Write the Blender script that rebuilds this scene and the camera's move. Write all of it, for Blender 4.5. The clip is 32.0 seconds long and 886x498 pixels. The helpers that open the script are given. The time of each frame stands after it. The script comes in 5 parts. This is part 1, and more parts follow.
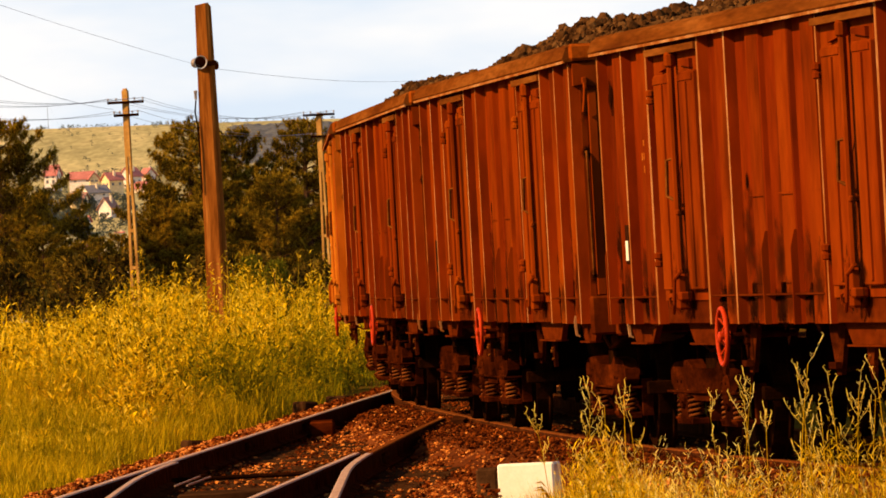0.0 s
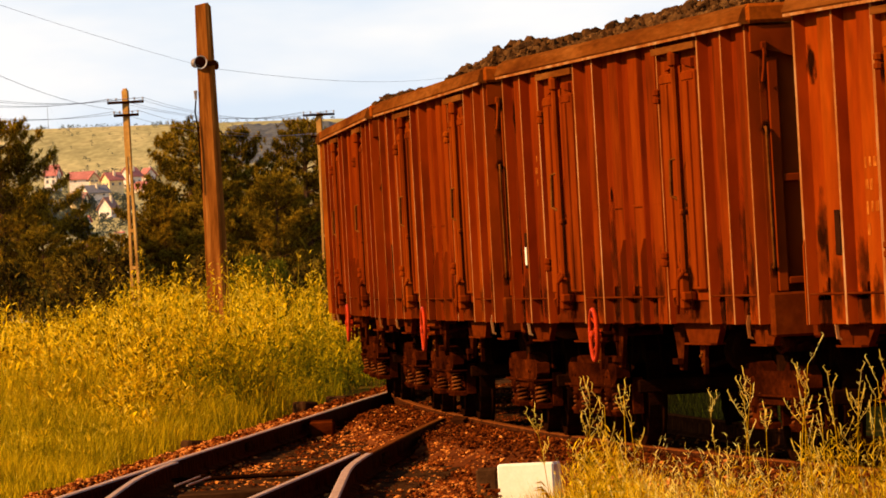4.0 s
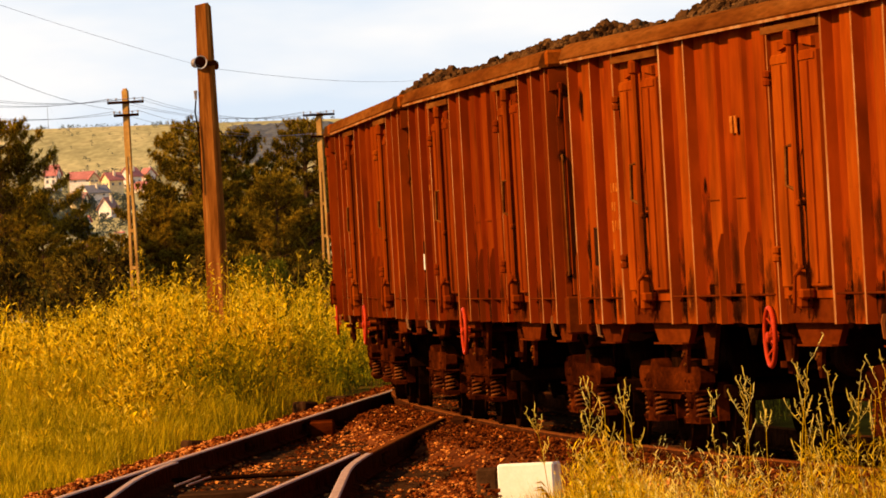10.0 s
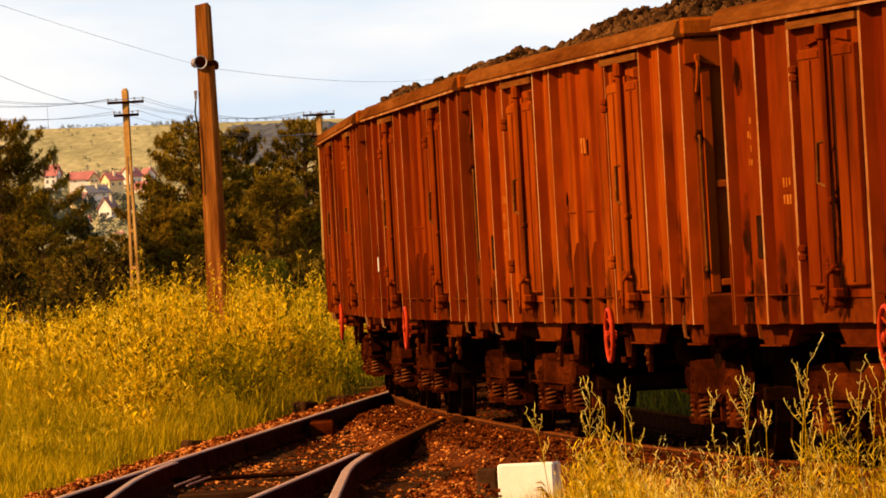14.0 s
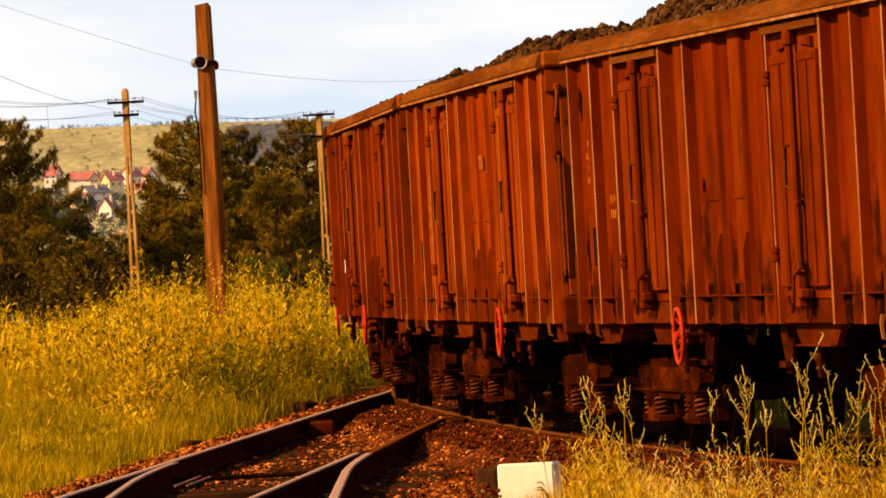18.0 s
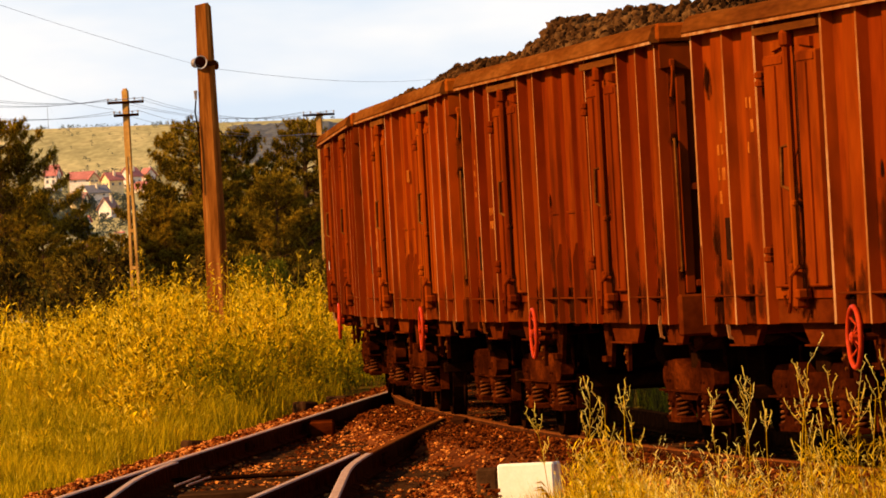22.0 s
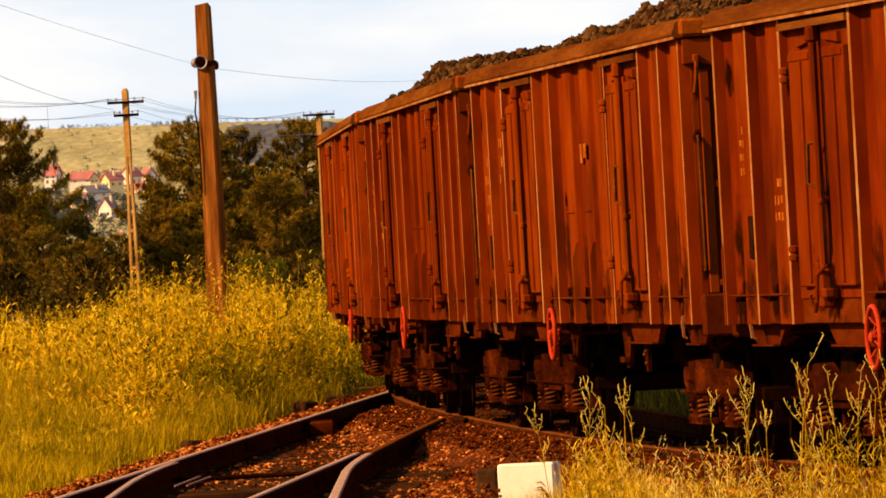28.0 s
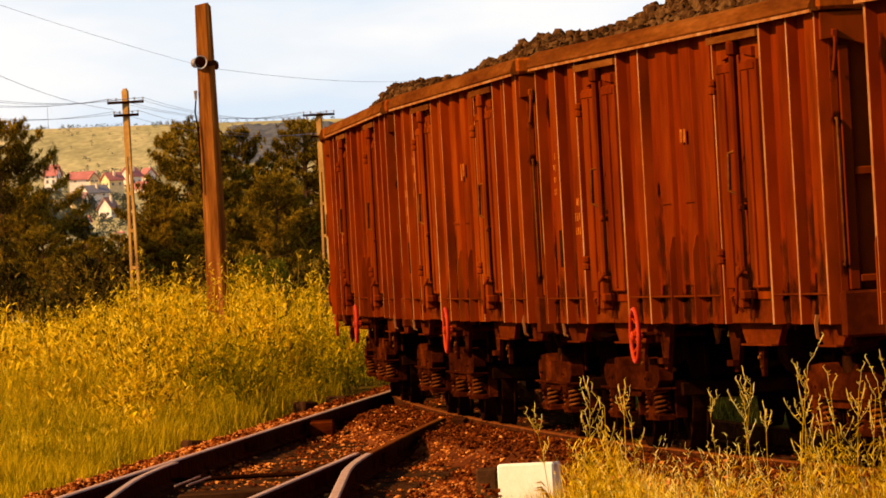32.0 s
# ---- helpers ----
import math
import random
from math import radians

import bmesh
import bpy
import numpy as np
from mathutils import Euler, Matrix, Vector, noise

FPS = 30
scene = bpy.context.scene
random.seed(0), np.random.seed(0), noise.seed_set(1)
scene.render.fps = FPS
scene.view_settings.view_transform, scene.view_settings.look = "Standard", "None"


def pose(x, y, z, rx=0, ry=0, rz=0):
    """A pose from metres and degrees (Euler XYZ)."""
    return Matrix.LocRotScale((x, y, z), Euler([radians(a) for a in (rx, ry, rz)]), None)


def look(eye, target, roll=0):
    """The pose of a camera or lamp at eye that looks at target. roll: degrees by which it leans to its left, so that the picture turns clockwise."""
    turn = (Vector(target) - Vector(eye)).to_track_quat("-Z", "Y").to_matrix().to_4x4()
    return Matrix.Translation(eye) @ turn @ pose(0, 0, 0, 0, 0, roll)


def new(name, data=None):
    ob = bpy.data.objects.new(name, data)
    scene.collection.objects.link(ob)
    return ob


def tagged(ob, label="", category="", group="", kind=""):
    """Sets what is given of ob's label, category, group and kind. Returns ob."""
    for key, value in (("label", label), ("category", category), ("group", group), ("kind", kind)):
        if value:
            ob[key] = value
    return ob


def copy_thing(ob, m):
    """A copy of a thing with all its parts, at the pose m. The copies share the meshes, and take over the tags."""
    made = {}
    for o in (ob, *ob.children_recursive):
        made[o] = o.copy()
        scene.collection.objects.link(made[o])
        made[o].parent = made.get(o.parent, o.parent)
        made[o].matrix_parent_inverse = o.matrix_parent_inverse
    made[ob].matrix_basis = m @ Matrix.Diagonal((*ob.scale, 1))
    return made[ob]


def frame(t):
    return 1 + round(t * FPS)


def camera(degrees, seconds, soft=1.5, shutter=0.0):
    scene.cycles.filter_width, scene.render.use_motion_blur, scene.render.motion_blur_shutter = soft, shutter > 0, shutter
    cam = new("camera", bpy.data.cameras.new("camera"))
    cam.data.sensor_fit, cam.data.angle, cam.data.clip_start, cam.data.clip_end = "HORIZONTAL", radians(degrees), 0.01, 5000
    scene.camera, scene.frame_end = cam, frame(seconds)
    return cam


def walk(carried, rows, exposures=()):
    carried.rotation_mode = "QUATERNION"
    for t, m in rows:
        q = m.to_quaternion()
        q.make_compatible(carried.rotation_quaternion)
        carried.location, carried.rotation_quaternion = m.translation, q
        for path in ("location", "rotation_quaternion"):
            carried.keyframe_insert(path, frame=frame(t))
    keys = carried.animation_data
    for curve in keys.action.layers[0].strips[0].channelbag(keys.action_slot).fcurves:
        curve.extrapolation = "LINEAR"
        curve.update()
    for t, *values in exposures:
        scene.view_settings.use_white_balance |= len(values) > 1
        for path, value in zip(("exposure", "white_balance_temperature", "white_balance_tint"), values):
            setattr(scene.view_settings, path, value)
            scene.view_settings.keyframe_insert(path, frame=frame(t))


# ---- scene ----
cam = camera(5.764, 32.0, soft=1.7)
EYE = Vector((0.0, 0.0, 1.451))
walk(cam, [(t, Matrix.Translation(EYE) @ pose(0, 0, 0, 90.078, 0, 0) @ pose(0, 0, 0, 0, 0, -3.115)) for t in (0.0, 32.0)],
     exposures=[(0.0, 0.50), (32.0, 0.50)])

# ---- light: low warm sun from the side, broken cloud over a pale sky ----
SUN_AZ, SUN_EL = radians(-112), radians(33)          # azimuth from +Y towards +X
to_sun = Vector((math.sin(SUN_AZ) * math.cos(SUN_EL), math.cos(SUN_AZ) * math.cos(SUN_EL), math.sin(SUN_EL)))
sun = new("sun", bpy.data.lights.new("sun", "SUN"))
sun.data.energy, sun.data.angle, sun.data.color = 5.0, radians(0.6), (1.0, 0.595, 0.235)
sun.matrix_world = look(to_sun * 60, (0, 0, 0))

world = bpy.data.worlds.new("world")
scene.world = world
world.use_nodes = True
wt = world.node_tree
wn, wl = wt.nodes, wt.links
wn.clear()
w_out = wn.new("ShaderNodeOutputWorld")
w_bg = wn.new("ShaderNodeBackground")
w_sky = wn.new("ShaderNodeTexSky")
w_sky.sky_type, w_sky.sun_disc = "NISHITA", False
w_sky.sun_elevation, w_sky.sun_rotation = SUN_EL, SUN_AZ
w_bg.inputs["Strength"].default_value = 0.107
w_sky.dust_density, w_sky.ozone_density = 0.4, 2.0
w_tc = wn.new("ShaderNodeTexCoord")
w_map = wn.new("ShaderNodeMapping")
w_map.inputs["Scale"].default_value = (15, 9, 52)
w_map.inputs["Location"].default_value = (3.3, 1.2, 4.75)
w_noise = wn.new("ShaderNodeTexNoise")
w_noise.inputs["Scale"].default_value, w_noise.inputs["Detail"].default_value = 1.0, 5.0
w_ramp = wn.new("ShaderNodeValToRGB")          # pale blue haze to white cloud
w_ramp.color_ramp.elements[0].position, w_ramp.color_ramp.elements[1].position = 0.47, 0.63
w_ramp.color_ramp.elements[0].color, w_ramp.color_ramp.elements[1].color = (0.74, 0.835, 0.95, 1), (1, 0.985, 0.975, 1)
w_gain = wn.new("ShaderNodeVectorMath")
w_gain.operation = "SCALE"
w_gain.inputs["Scale"].default_value = 6.72
w_sep = wn.new("ShaderNodeSeparateXYZ")
w_fade = wn.new("ShaderNodeMapRange")           # clouds fade out above the view, added to lessen the fill light
w_fade.interpolation_type = "SMOOTHSTEP"
w_fade.inputs["From Min"].default_value, w_fade.inputs["From Max"].default_value = 0.08, 0.30
w_fade.inputs["To Min"].default_value, w_fade.inputs["To Max"].default_value = 1.0, 0.0
w_mix = wn.new("ShaderNodeMix")
w_mix.data_type = "RGBA"
wl.new(w_tc.outputs["Generated"], w_map.inputs["Vector"])
wl.new(w_map.outputs["Vector"], w_noise.inputs["Vector"])
wl.new(w_noise.outputs["Fac"], w_ramp.inputs["Fac"])
wl.new(w_ramp.outputs["Color"], w_gain.inputs[0])
wl.new(w_tc.outputs["Generated"], w_sep.inputs["Vector"])
wl.new(w_sep.outputs["Z"], w_fade.inputs["Value"])
wl.new(w_fade.outputs["Result"], w_mix.inputs["Factor"])
wl.new(w_sky.outputs["Color"], w_mix.inputs["A"])
wl.new(w_gain.outputs["Vector"], w_mix.inputs["B"])
wl.new(w_mix.outputs["Result"], w_bg.inputs["Color"])
wl.new(w_bg.outputs["Background"], w_out.inputs["Surface"])


# ---- materials ----
def material(name, colours, scale=3.0, rough=0.8, metal=0.0, bump=0.2, stretch=(1, 1, 1), fine=None, spread=0.0, island=False, leaf=0.0, gloss=0.0, mottle=0.28, soot=0.0, detail=5.0):
    """Colours blend by a coarse noise; a fine noise shades them and lifts the relief."""
    m = bpy.data.materials.new(name)
    m.use_nodes = True
    nt = m.node_tree
    n, l = nt.nodes, nt.links
    b = n["Principled BSDF"]
    tc, mp = n.new("ShaderNodeTexCoord"), n.new("ShaderNodeMapping")
    mp.inputs["Scale"].default_value = stretch
    info = n.new("ShaderNodeObjectInfo")
    add = n.new("ShaderNodeVectorMath")
    add.operation = "MULTIPLY_ADD"
    add.inputs[1].default_value = (17.0, 17.0, 17.0)
    l.new(info.outputs["Random"], add.inputs[0])
    l.new(tc.outputs["Object"], add.inputs[2])
    l.new(add.outputs[0], mp.inputs["Vector"])
    coarse, grain = n.new("ShaderNodeTexNoise"), n.new("ShaderNodeTexNoise")
    coarse.inputs["Scale"].default_value, coarse.inputs["Detail"].default_value, coarse.inputs["Roughness"].default_value = scale, detail, 0.62
    grain.inputs["Scale"].default_value, grain.inputs["Detail"].default_value = fine or scale * 11, 4.0
    l.new(mp.outputs["Vector"], coarse.inputs["Vector"])
    l.new(mp.outputs["Vector"], grain.inputs["Vector"])
    ramp = n.new("ShaderNodeValToRGB")
    e = ramp.color_ramp.elements
    while len(e) < len(colours):
        e.new(0.5)
    for i, c in enumerate(colours):
        e[i].position = 0.3 + 0.4 * i / max(1, len(colours) - 1)
        e[i].color = (*c, 1)
    fac = coarse.outputs["Fac"]
    if island:
        geo, mix = n.new("ShaderNodeNewGeometry"), n.new("ShaderNodeMath")
        mix.operation = "MULTIPLY_ADD"
        l.new(geo.outputs["Random Per Island"], mix.inputs[0])
        mix.inputs[1].default_value = 0.4
        sub = n.new("ShaderNodeMath")
        sub.operation = "SUBTRACT"
        l.new(fac, sub.inputs[0])
        sub.inputs[1].default_value = 0.2
        l.new(sub.outputs[0], mix.inputs[2])
        fac = mix.outputs[0]
    l.new(fac, ramp.inputs["Fac"])
    hsv = n.new("ShaderNodeHueSaturation")
    val = n.new("ShaderNodeMapRange")
    val.inputs["From Min"].default_value, val.inputs["From Max"].default_value = 0.25, 0.75
    val.inputs["To Min"].default_value, val.inputs["To Max"].default_value = 1 - mottle, 1 + mottle
    l.new(grain.outputs["Fac"], val.inputs["Value"])
    l.new(val.outputs["Result"], hsv.inputs["Value"])
    colour = ramp.outputs["Color"]
    if soot:
        run_map, run_noise, run_ramp, run_mix = n.new("ShaderNodeMapping"), n.new("ShaderNodeTexNoise"), n.new("ShaderNodeMapRange"), n.new("ShaderNodeMix")
        run_map.inputs["Scale"].default_value = (2.2, 2.2, 0.8)
        run_noise.inputs["Scale"].default_value, run_noise.inputs["Detail"].default_value = 1.0, 3.0
        run_ramp.inputs["From Min"].default_value, run_ramp.inputs["From Max"].default_value = 0.52, 0.72
        run_ramp.inputs["To Max"].default_value = soot
        run_mix.data_type = "RGBA"
        run_mix.inputs["B"].default_value = (0.045, 0.008, 0.001, 1)
        l.new(add.outputs[0], run_map.inputs["Vector"])
        l.new(run_map.outputs["Vector"], run_noise.inputs["Vector"])
        l.new(run_noise.outputs["Fac"], run_ramp.inputs["Value"])
        l.new(run_ramp.outputs["Result"], run_mix.inputs["Factor"])
        l.new(colour, run_mix.inputs["A"])
        colour = run_mix.outputs["Result"]
    l.new(colour, hsv.inputs["Color"])
    l.new(hsv.outputs["Color"], b.inputs["Base Color"])
    b.inputs["Roughness"].default_value, b.inputs["Metallic"].default_value = rough, metal
    b.inputs["Specular IOR Level"].default_value = gloss
    if bump:
        bp = n.new("ShaderNodeBump")
        bp.inputs["Strength"].default_value, bp.inputs["Distance"].default_value = bump, 0.01
        l.new(grain.outputs["Fac"], bp.inputs["Height"])
        l.new(bp.outputs["Normal"], b.inputs["Normal"])
    if leaf:
        tr, ms = n.new("ShaderNodeBsdfTranslucent"), n.new("ShaderNodeMixShader")
        l.new(hsv.outputs["Color"], tr.inputs["Color"])
        ms.inputs["Fac"].default_value = leaf
        l.new(b.outputs["BSDF"], ms.inputs[1])
        l.new(tr.outputs["BSDF"], ms.inputs[2])
        l.new(ms.outputs["Shader"], n["Material Output"].inputs["Surface"])
    return m


RUST_TONES = (
    [(0.122, 0.0138, 0.0013), (0.206, 0.0285, 0.0013), (0.258, 0.044, 0.0018)],
    [(0.107, 0.0115, 0.0013), (0.182, 0.0235, 0.0013), (0.230, 0.035, 0.0017)],
    [(0.156, 0.0180, 0.0014), (0.260, 0.0380, 0.0015), (0.320, 0.057, 0.0026)],
    [(0.3226, 0.06582, 0.00348), (0.4481, 0.1161, 0.00696), (0.5197, 0.1549, 0.01044)],
    [(0.093, 0.0098, 0.001), (0.160, 0.0196, 0.0011), (0.202, 0.0305, 0.0014)])
RUST = [material("rusted_side_%d" % i, c, 0.9, 0.75, 0.0, 0.12, (1.0, 1.0, 0.6), fine=9, mottle=0.17, soot=0.65, detail=3.5) for i, c in enumerate(RUST_TONES)]
# darker copies of the rust tones put recess shade into the sheets' and ribs' colour
RECESS_SHADE = [material("recess_shade_rust_%d" % i, [(r * 0.90, g * 0.76, b * 0.78) for r, g, b in c], 0.8, 0.7, 0.0, 0.12, (1.0, 1.0, 0.5), fine=8, mottle=0.2, soot=0.7, detail=3.5) for i, c in enumerate(RUST_TONES)]
# rear rim ends: less rusted, with their sunlit look put into the colour
RIMEND = material("orange_rim_end", [(0.2262, 0.03915, 0.00261), (0.3132, 0.06525, 0.00348)], 3, 0.75, 0, 0.2)
RIM = material("worn_rim_steel", [(0.07395, 0.01653, 0.00261), (0.1392, 0.03654, 0.00435), (0.2175, 0.0696, 0.01044)], 2.2, 0.7, 0, 0.3, (0.14, 1, 1.6))
# UNDER and DARK are darkened to put the wagons' underside shade into colour
UNDER = material("dark_brown_steel", [(0.010, 0.0018, 0.0005), (0.036, 0.0058, 0.0008), (0.105, 0.017, 0.0016)], 3.2, 0.85, 0, 0.3, (0.3, 1, 1), mottle=0.35)
# a tone darker than the sides, for sills, skirts, seams and buffer beams
SILL = material("dark_sill_steel", [(0.0425, 0.00595, 0.00085), (0.0935, 0.0136, 0.001275), (0.1445, 0.0238, 0.0017)], 1.6, 0.8, 0, 0.2, (0.3, 1, 1))
DARK = material("near_black_steel", [(0.006, 0.002, 0.0006), (0.013, 0.0038, 0.0009), (0.028, 0.0072, 0.0014)], 6, 0.75, 0.0, 0.3)
NEARBLACK = material("near_black_brown", [(0.012, 0.004, 0.002), (0.035, 0.010, 0.003)], 5, 0.7, 0, 0.2)
REDPAINT = material("red_handwheel_paint", [(0.34, 0.022, 0.002), (0.50, 0.042, 0.004)], 6, 0.55, 0, 0.15, gloss=0.05)
# worn pale steel that also paints the sun's glint on ribs and rim
EDGE = material("worn_glint_edge", [(0.21, 0.048, 0.006), (0.33, 0.115, 0.026), (0.45, 0.225, 0.085)], 3.0, 0.6, 0, 0.1, (1, 1, 0.5))
CHALK = material("faded_stencil_paint", [(0.20, 0.032, 0.002), (0.34, 0.078, 0.006), (0.52, 0.165, 0.02)], 9, 0.8, 0, 0.1)
ORE = material("brown_ore_lumps", [(0.01914, 0.00783, 0.00261), (0.07395, 0.02958, 0.00783), (0.1479, 0.06525, 0.0174)], 2.5, 0.95, 0, 0.6, island=True)
RAILSIDE = material("rusty_rail_web", [(0.018, 0.005, 0.002), (0.05, 0.0135, 0.0035), (0.085, 0.024, 0.005)], 6, 0.85, 0, 0.3)
# dull heads: train's shade and lack of sheen put into the colour
DULLTOP = material("brown_rail_head", [(0.11, 0.028, 0.006), (0.21, 0.058, 0.010)], 6, 0.8, 0.0, 0.1)
# darker stone tone that paints the shadow below the train
SHADOWSTONE = material("shadow_tone_ballast", [(0.022, 0.0048, 0.0012), (0.085, 0.016, 0.002), (0.21, 0.043, 0.0055)], 4, 0.9, 0, 0.4, island=True)
# lighter than the bogie frames: light on the coils put into the colour
SPRING = material("sunlit_tone_coil_spring", [(0.05, 0.010, 0.0015), (0.12, 0.028, 0.004), (0.23, 0.07, 0.012)], 5, 0.8, 0, 0.2, gloss=0.02)
# pale base colour paints the sky's sheen on the rail heads
RAILTOP = material("sheen_tone_rail_head", [(0.34, 0.19, 0.11), (0.58, 0.36, 0.22)], 9, 0.6, 0.0, 0.05, gloss=0.02)
SLEEPER = material("oiled_timber_sleeper", [(0.018, 0.007, 0.003), (0.045, 0.018, 0.006), (0.08, 0.033, 0.011)], 3, 0.9, 0, 0.5, (0.4, 4, 1), island=False)
STONE = material("rust_dusted_ballast", [(0.06, 0.0115, 0.002), (0.26, 0.054, 0.0065), (0.75, 0.26, 0.046)], 4, 0.95, 0, 0.4, island=True)
GROUND = material("dry_soil_and_grass", [(0.065, 0.030, 0.004), (0.13, 0.068, 0.006), (0.20, 0.105, 0.009)], 0.35, 0.95, 0, 0.5, fine=6)
BED = material("ballast_bed", [(0.045, 0.0105, 0.003), (0.125, 0.031, 0.007), (0.24, 0.068, 0.014)], 1.6, 0.95, 0, 0.8, fine=24)
# pale meadow tones with distance haze put into the base colour
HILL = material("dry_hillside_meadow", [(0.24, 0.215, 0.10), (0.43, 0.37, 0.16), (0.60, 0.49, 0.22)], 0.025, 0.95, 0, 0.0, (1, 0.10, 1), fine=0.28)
WHITE = material("white_lime_wash", [(0.82, 0.74, 0.52), (0.92, 0.86, 0.68)], 5, 0.85, 0, 0.1, mottle=0.05)
CONCRETE = material("weathered_concrete", [(0.23, 0.105, 0.022), (0.40, 0.205, 0.048), (0.52, 0.29, 0.075)], 3, 0.9, 0, 0.3, (1, 1, 0.3))
DARKCONC = material("dark_bare_concrete", [(0.030, 0.012, 0.004), (0.085, 0.036, 0.012)], 6, 0.9, 0, 0.4)
TIMBER = material("creosoted_pole_timber", [(0.075, 0.019, 0.003), (0.22, 0.068, 0.009), (0.42, 0.165, 0.030)], 2.6, 0.85, 0, 0.5, (3, 3, 0.22), fine=20)
METAL = material("grey_painted_metal", [(0.22, 0.17, 0.13), (0.36, 0.29, 0.22)], 8, 0.5, 0.3, 0.1, gloss=0.3)
HORN = material("pale_horn_paint", [(0.55, 0.44, 0.32), (0.72, 0.62, 0.50)], 8, 0.5, 0.0, 0.1)
WIRE = material("dull_wire", [(0.20, 0.20, 0.22), (0.30, 0.30, 0.33)], 5, 0.7, 0.2, 0)
WEED = material("yellow_weed_leaf", [(0.10, 0.058, 0.001), (0.48, 0.275, 0.002), (0.95, 0.58, 0.006)], 0.5, 0.8, 0, 0, island=True, leaf=0.22)
SEED = material("pale_seed_head", [(0.72, 0.40, 0.004), (0.95, 0.60, 0.014), (0.95, 0.68, 0.05)], 2, 0.85, 0, 0, island=True, leaf=0.4)
SPRAY = material("dry_flower_spray", [(0.92, 0.60, 0.04), (0.95, 0.72, 0.11), (0.95, 0.80, 0.24)], 3, 0.7, 0, 0, island=True, leaf=0.12)
GRASS = material("short_green_gold_grass", [(0.095, 0.080, 0.002), (0.32, 0.225, 0.003), (0.66, 0.42, 0.006)], 0.45, 0.8, 0, 0, island=True, leaf=0.28)
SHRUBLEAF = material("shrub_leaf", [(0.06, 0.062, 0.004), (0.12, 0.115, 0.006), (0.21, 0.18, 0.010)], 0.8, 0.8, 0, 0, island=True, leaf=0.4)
NEEDLE = material("pine_needles", [(0.036, 0.024, 0.0022), (0.18, 0.115, 0.008), (0.58, 0.355, 0.020)], 0.5, 0.8, 0, 0, island=True, leaf=0.25)
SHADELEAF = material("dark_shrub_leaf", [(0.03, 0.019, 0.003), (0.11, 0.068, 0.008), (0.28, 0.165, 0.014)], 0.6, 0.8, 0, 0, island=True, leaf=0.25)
BARK = material("pine_bark", [(0.06, 0.028, 0.013), (0.12, 0.06, 0.028)], 3, 0.95, 0, 0.4)
PLASTER = [material("house_plaster_%d" % i, c, 0.3, 0.9, 0, 0, fine=2) for i, c in enumerate((
    [(0.70, 0.54, 0.36), (0.80, 0.64, 0.45)], [(0.76, 0.64, 0.52), (0.85, 0.75, 0.63)], [(0.76, 0.56, 0.27), (0.83, 0.63, 0.34)]))]
ROOF = [material("roof_tile_%d" % i, c, 0.4, 0.85, 0, 0, fine=3) for i, c in enumerate((
    [(0.414, 0.144, 0.117), (0.504, 0.189, 0.153)], [(0.342, 0.18, 0.135), (0.414, 0.225, 0.171)], [(0.198, 0.18, 0.171), (0.27, 0.243, 0.234)]))]
GLASS = material("dark_window_glass", [(0.12, 0.11, 0.11), (0.18, 0.16, 0.15)], 2, 0.3, 0, 0, gloss=0.3)
# far woods: greyed and blued, so haze is part of their colour
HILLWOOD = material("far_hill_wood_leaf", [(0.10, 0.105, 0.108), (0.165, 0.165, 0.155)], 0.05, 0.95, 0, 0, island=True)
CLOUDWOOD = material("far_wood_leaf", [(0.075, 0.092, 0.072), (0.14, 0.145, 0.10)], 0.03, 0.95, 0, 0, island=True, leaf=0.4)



def stain_material(name, colour, most, plane=(2.0, 0.0, 2.0)):
    """Soft-edged dark patch for soot, grease and painted shade, ragged by noise."""
    m = material(name, [colour, tuple(c * 2.2 for c in colour)], 6, 0.75, 0, 0)
    n, l = m.node_tree.nodes, m.node_tree.links
    tc, mp, ln = n.new("ShaderNodeTexCoord"), n.new("ShaderNodeMapping"), n.new("ShaderNodeVectorMath")
    mp.inputs["Location"].default_value, mp.inputs["Scale"].default_value = [-v / 2 for v in plane], plane
    ln.operation = "LENGTH"
    ns, sm, rg = n.new("ShaderNodeTexNoise"), n.new("ShaderNodeMath"), n.new("ShaderNodeMapRange")
    ns.inputs["Scale"].default_value, ns.inputs["Detail"].default_value = 10.0, 5.0
    sm.operation = "MULTIPLY_ADD"
    sm.inputs[1].default_value = 1.9
    rg.inputs["From Min"].default_value, rg.inputs["From Max"].default_value = 1.80, 1.05
    rg.inputs["To Min"].default_value, rg.inputs["To Max"].default_value = 0.0, most
    tp, ms = n.new("ShaderNodeBsdfTransparent"), n.new("ShaderNodeMixShader")
    l.new(tc.outputs["Generated"], mp.inputs["Vector"])
    l.new(mp.outputs["Vector"], ln.inputs[0])
    l.new(tc.outputs["Object"], ns.inputs["Vector"])
    l.new(ns.outputs["Fac"], sm.inputs[0])
    l.new(ln.outputs["Value"], sm.inputs[2])
    l.new(sm.outputs[0], rg.inputs["Value"])
    l.new(rg.outputs["Result"], ms.inputs["Fac"])
    l.new(tp.outputs["BSDF"], ms.inputs[1])
    l.new(n["Principled BSDF"].outputs["BSDF"], ms.inputs[2])
    l.new(ms.outputs["Shader"], n["Material Output"].inputs["Surface"])
    return m


SOOT_SHADE = stain_material("soot_grease_and_shade_patch", (0.010, 0.0022, 0.0006), 0.93)
GRIME = stain_material("thin_grime", (0.022, 0.0045, 0.0010), 0.42)
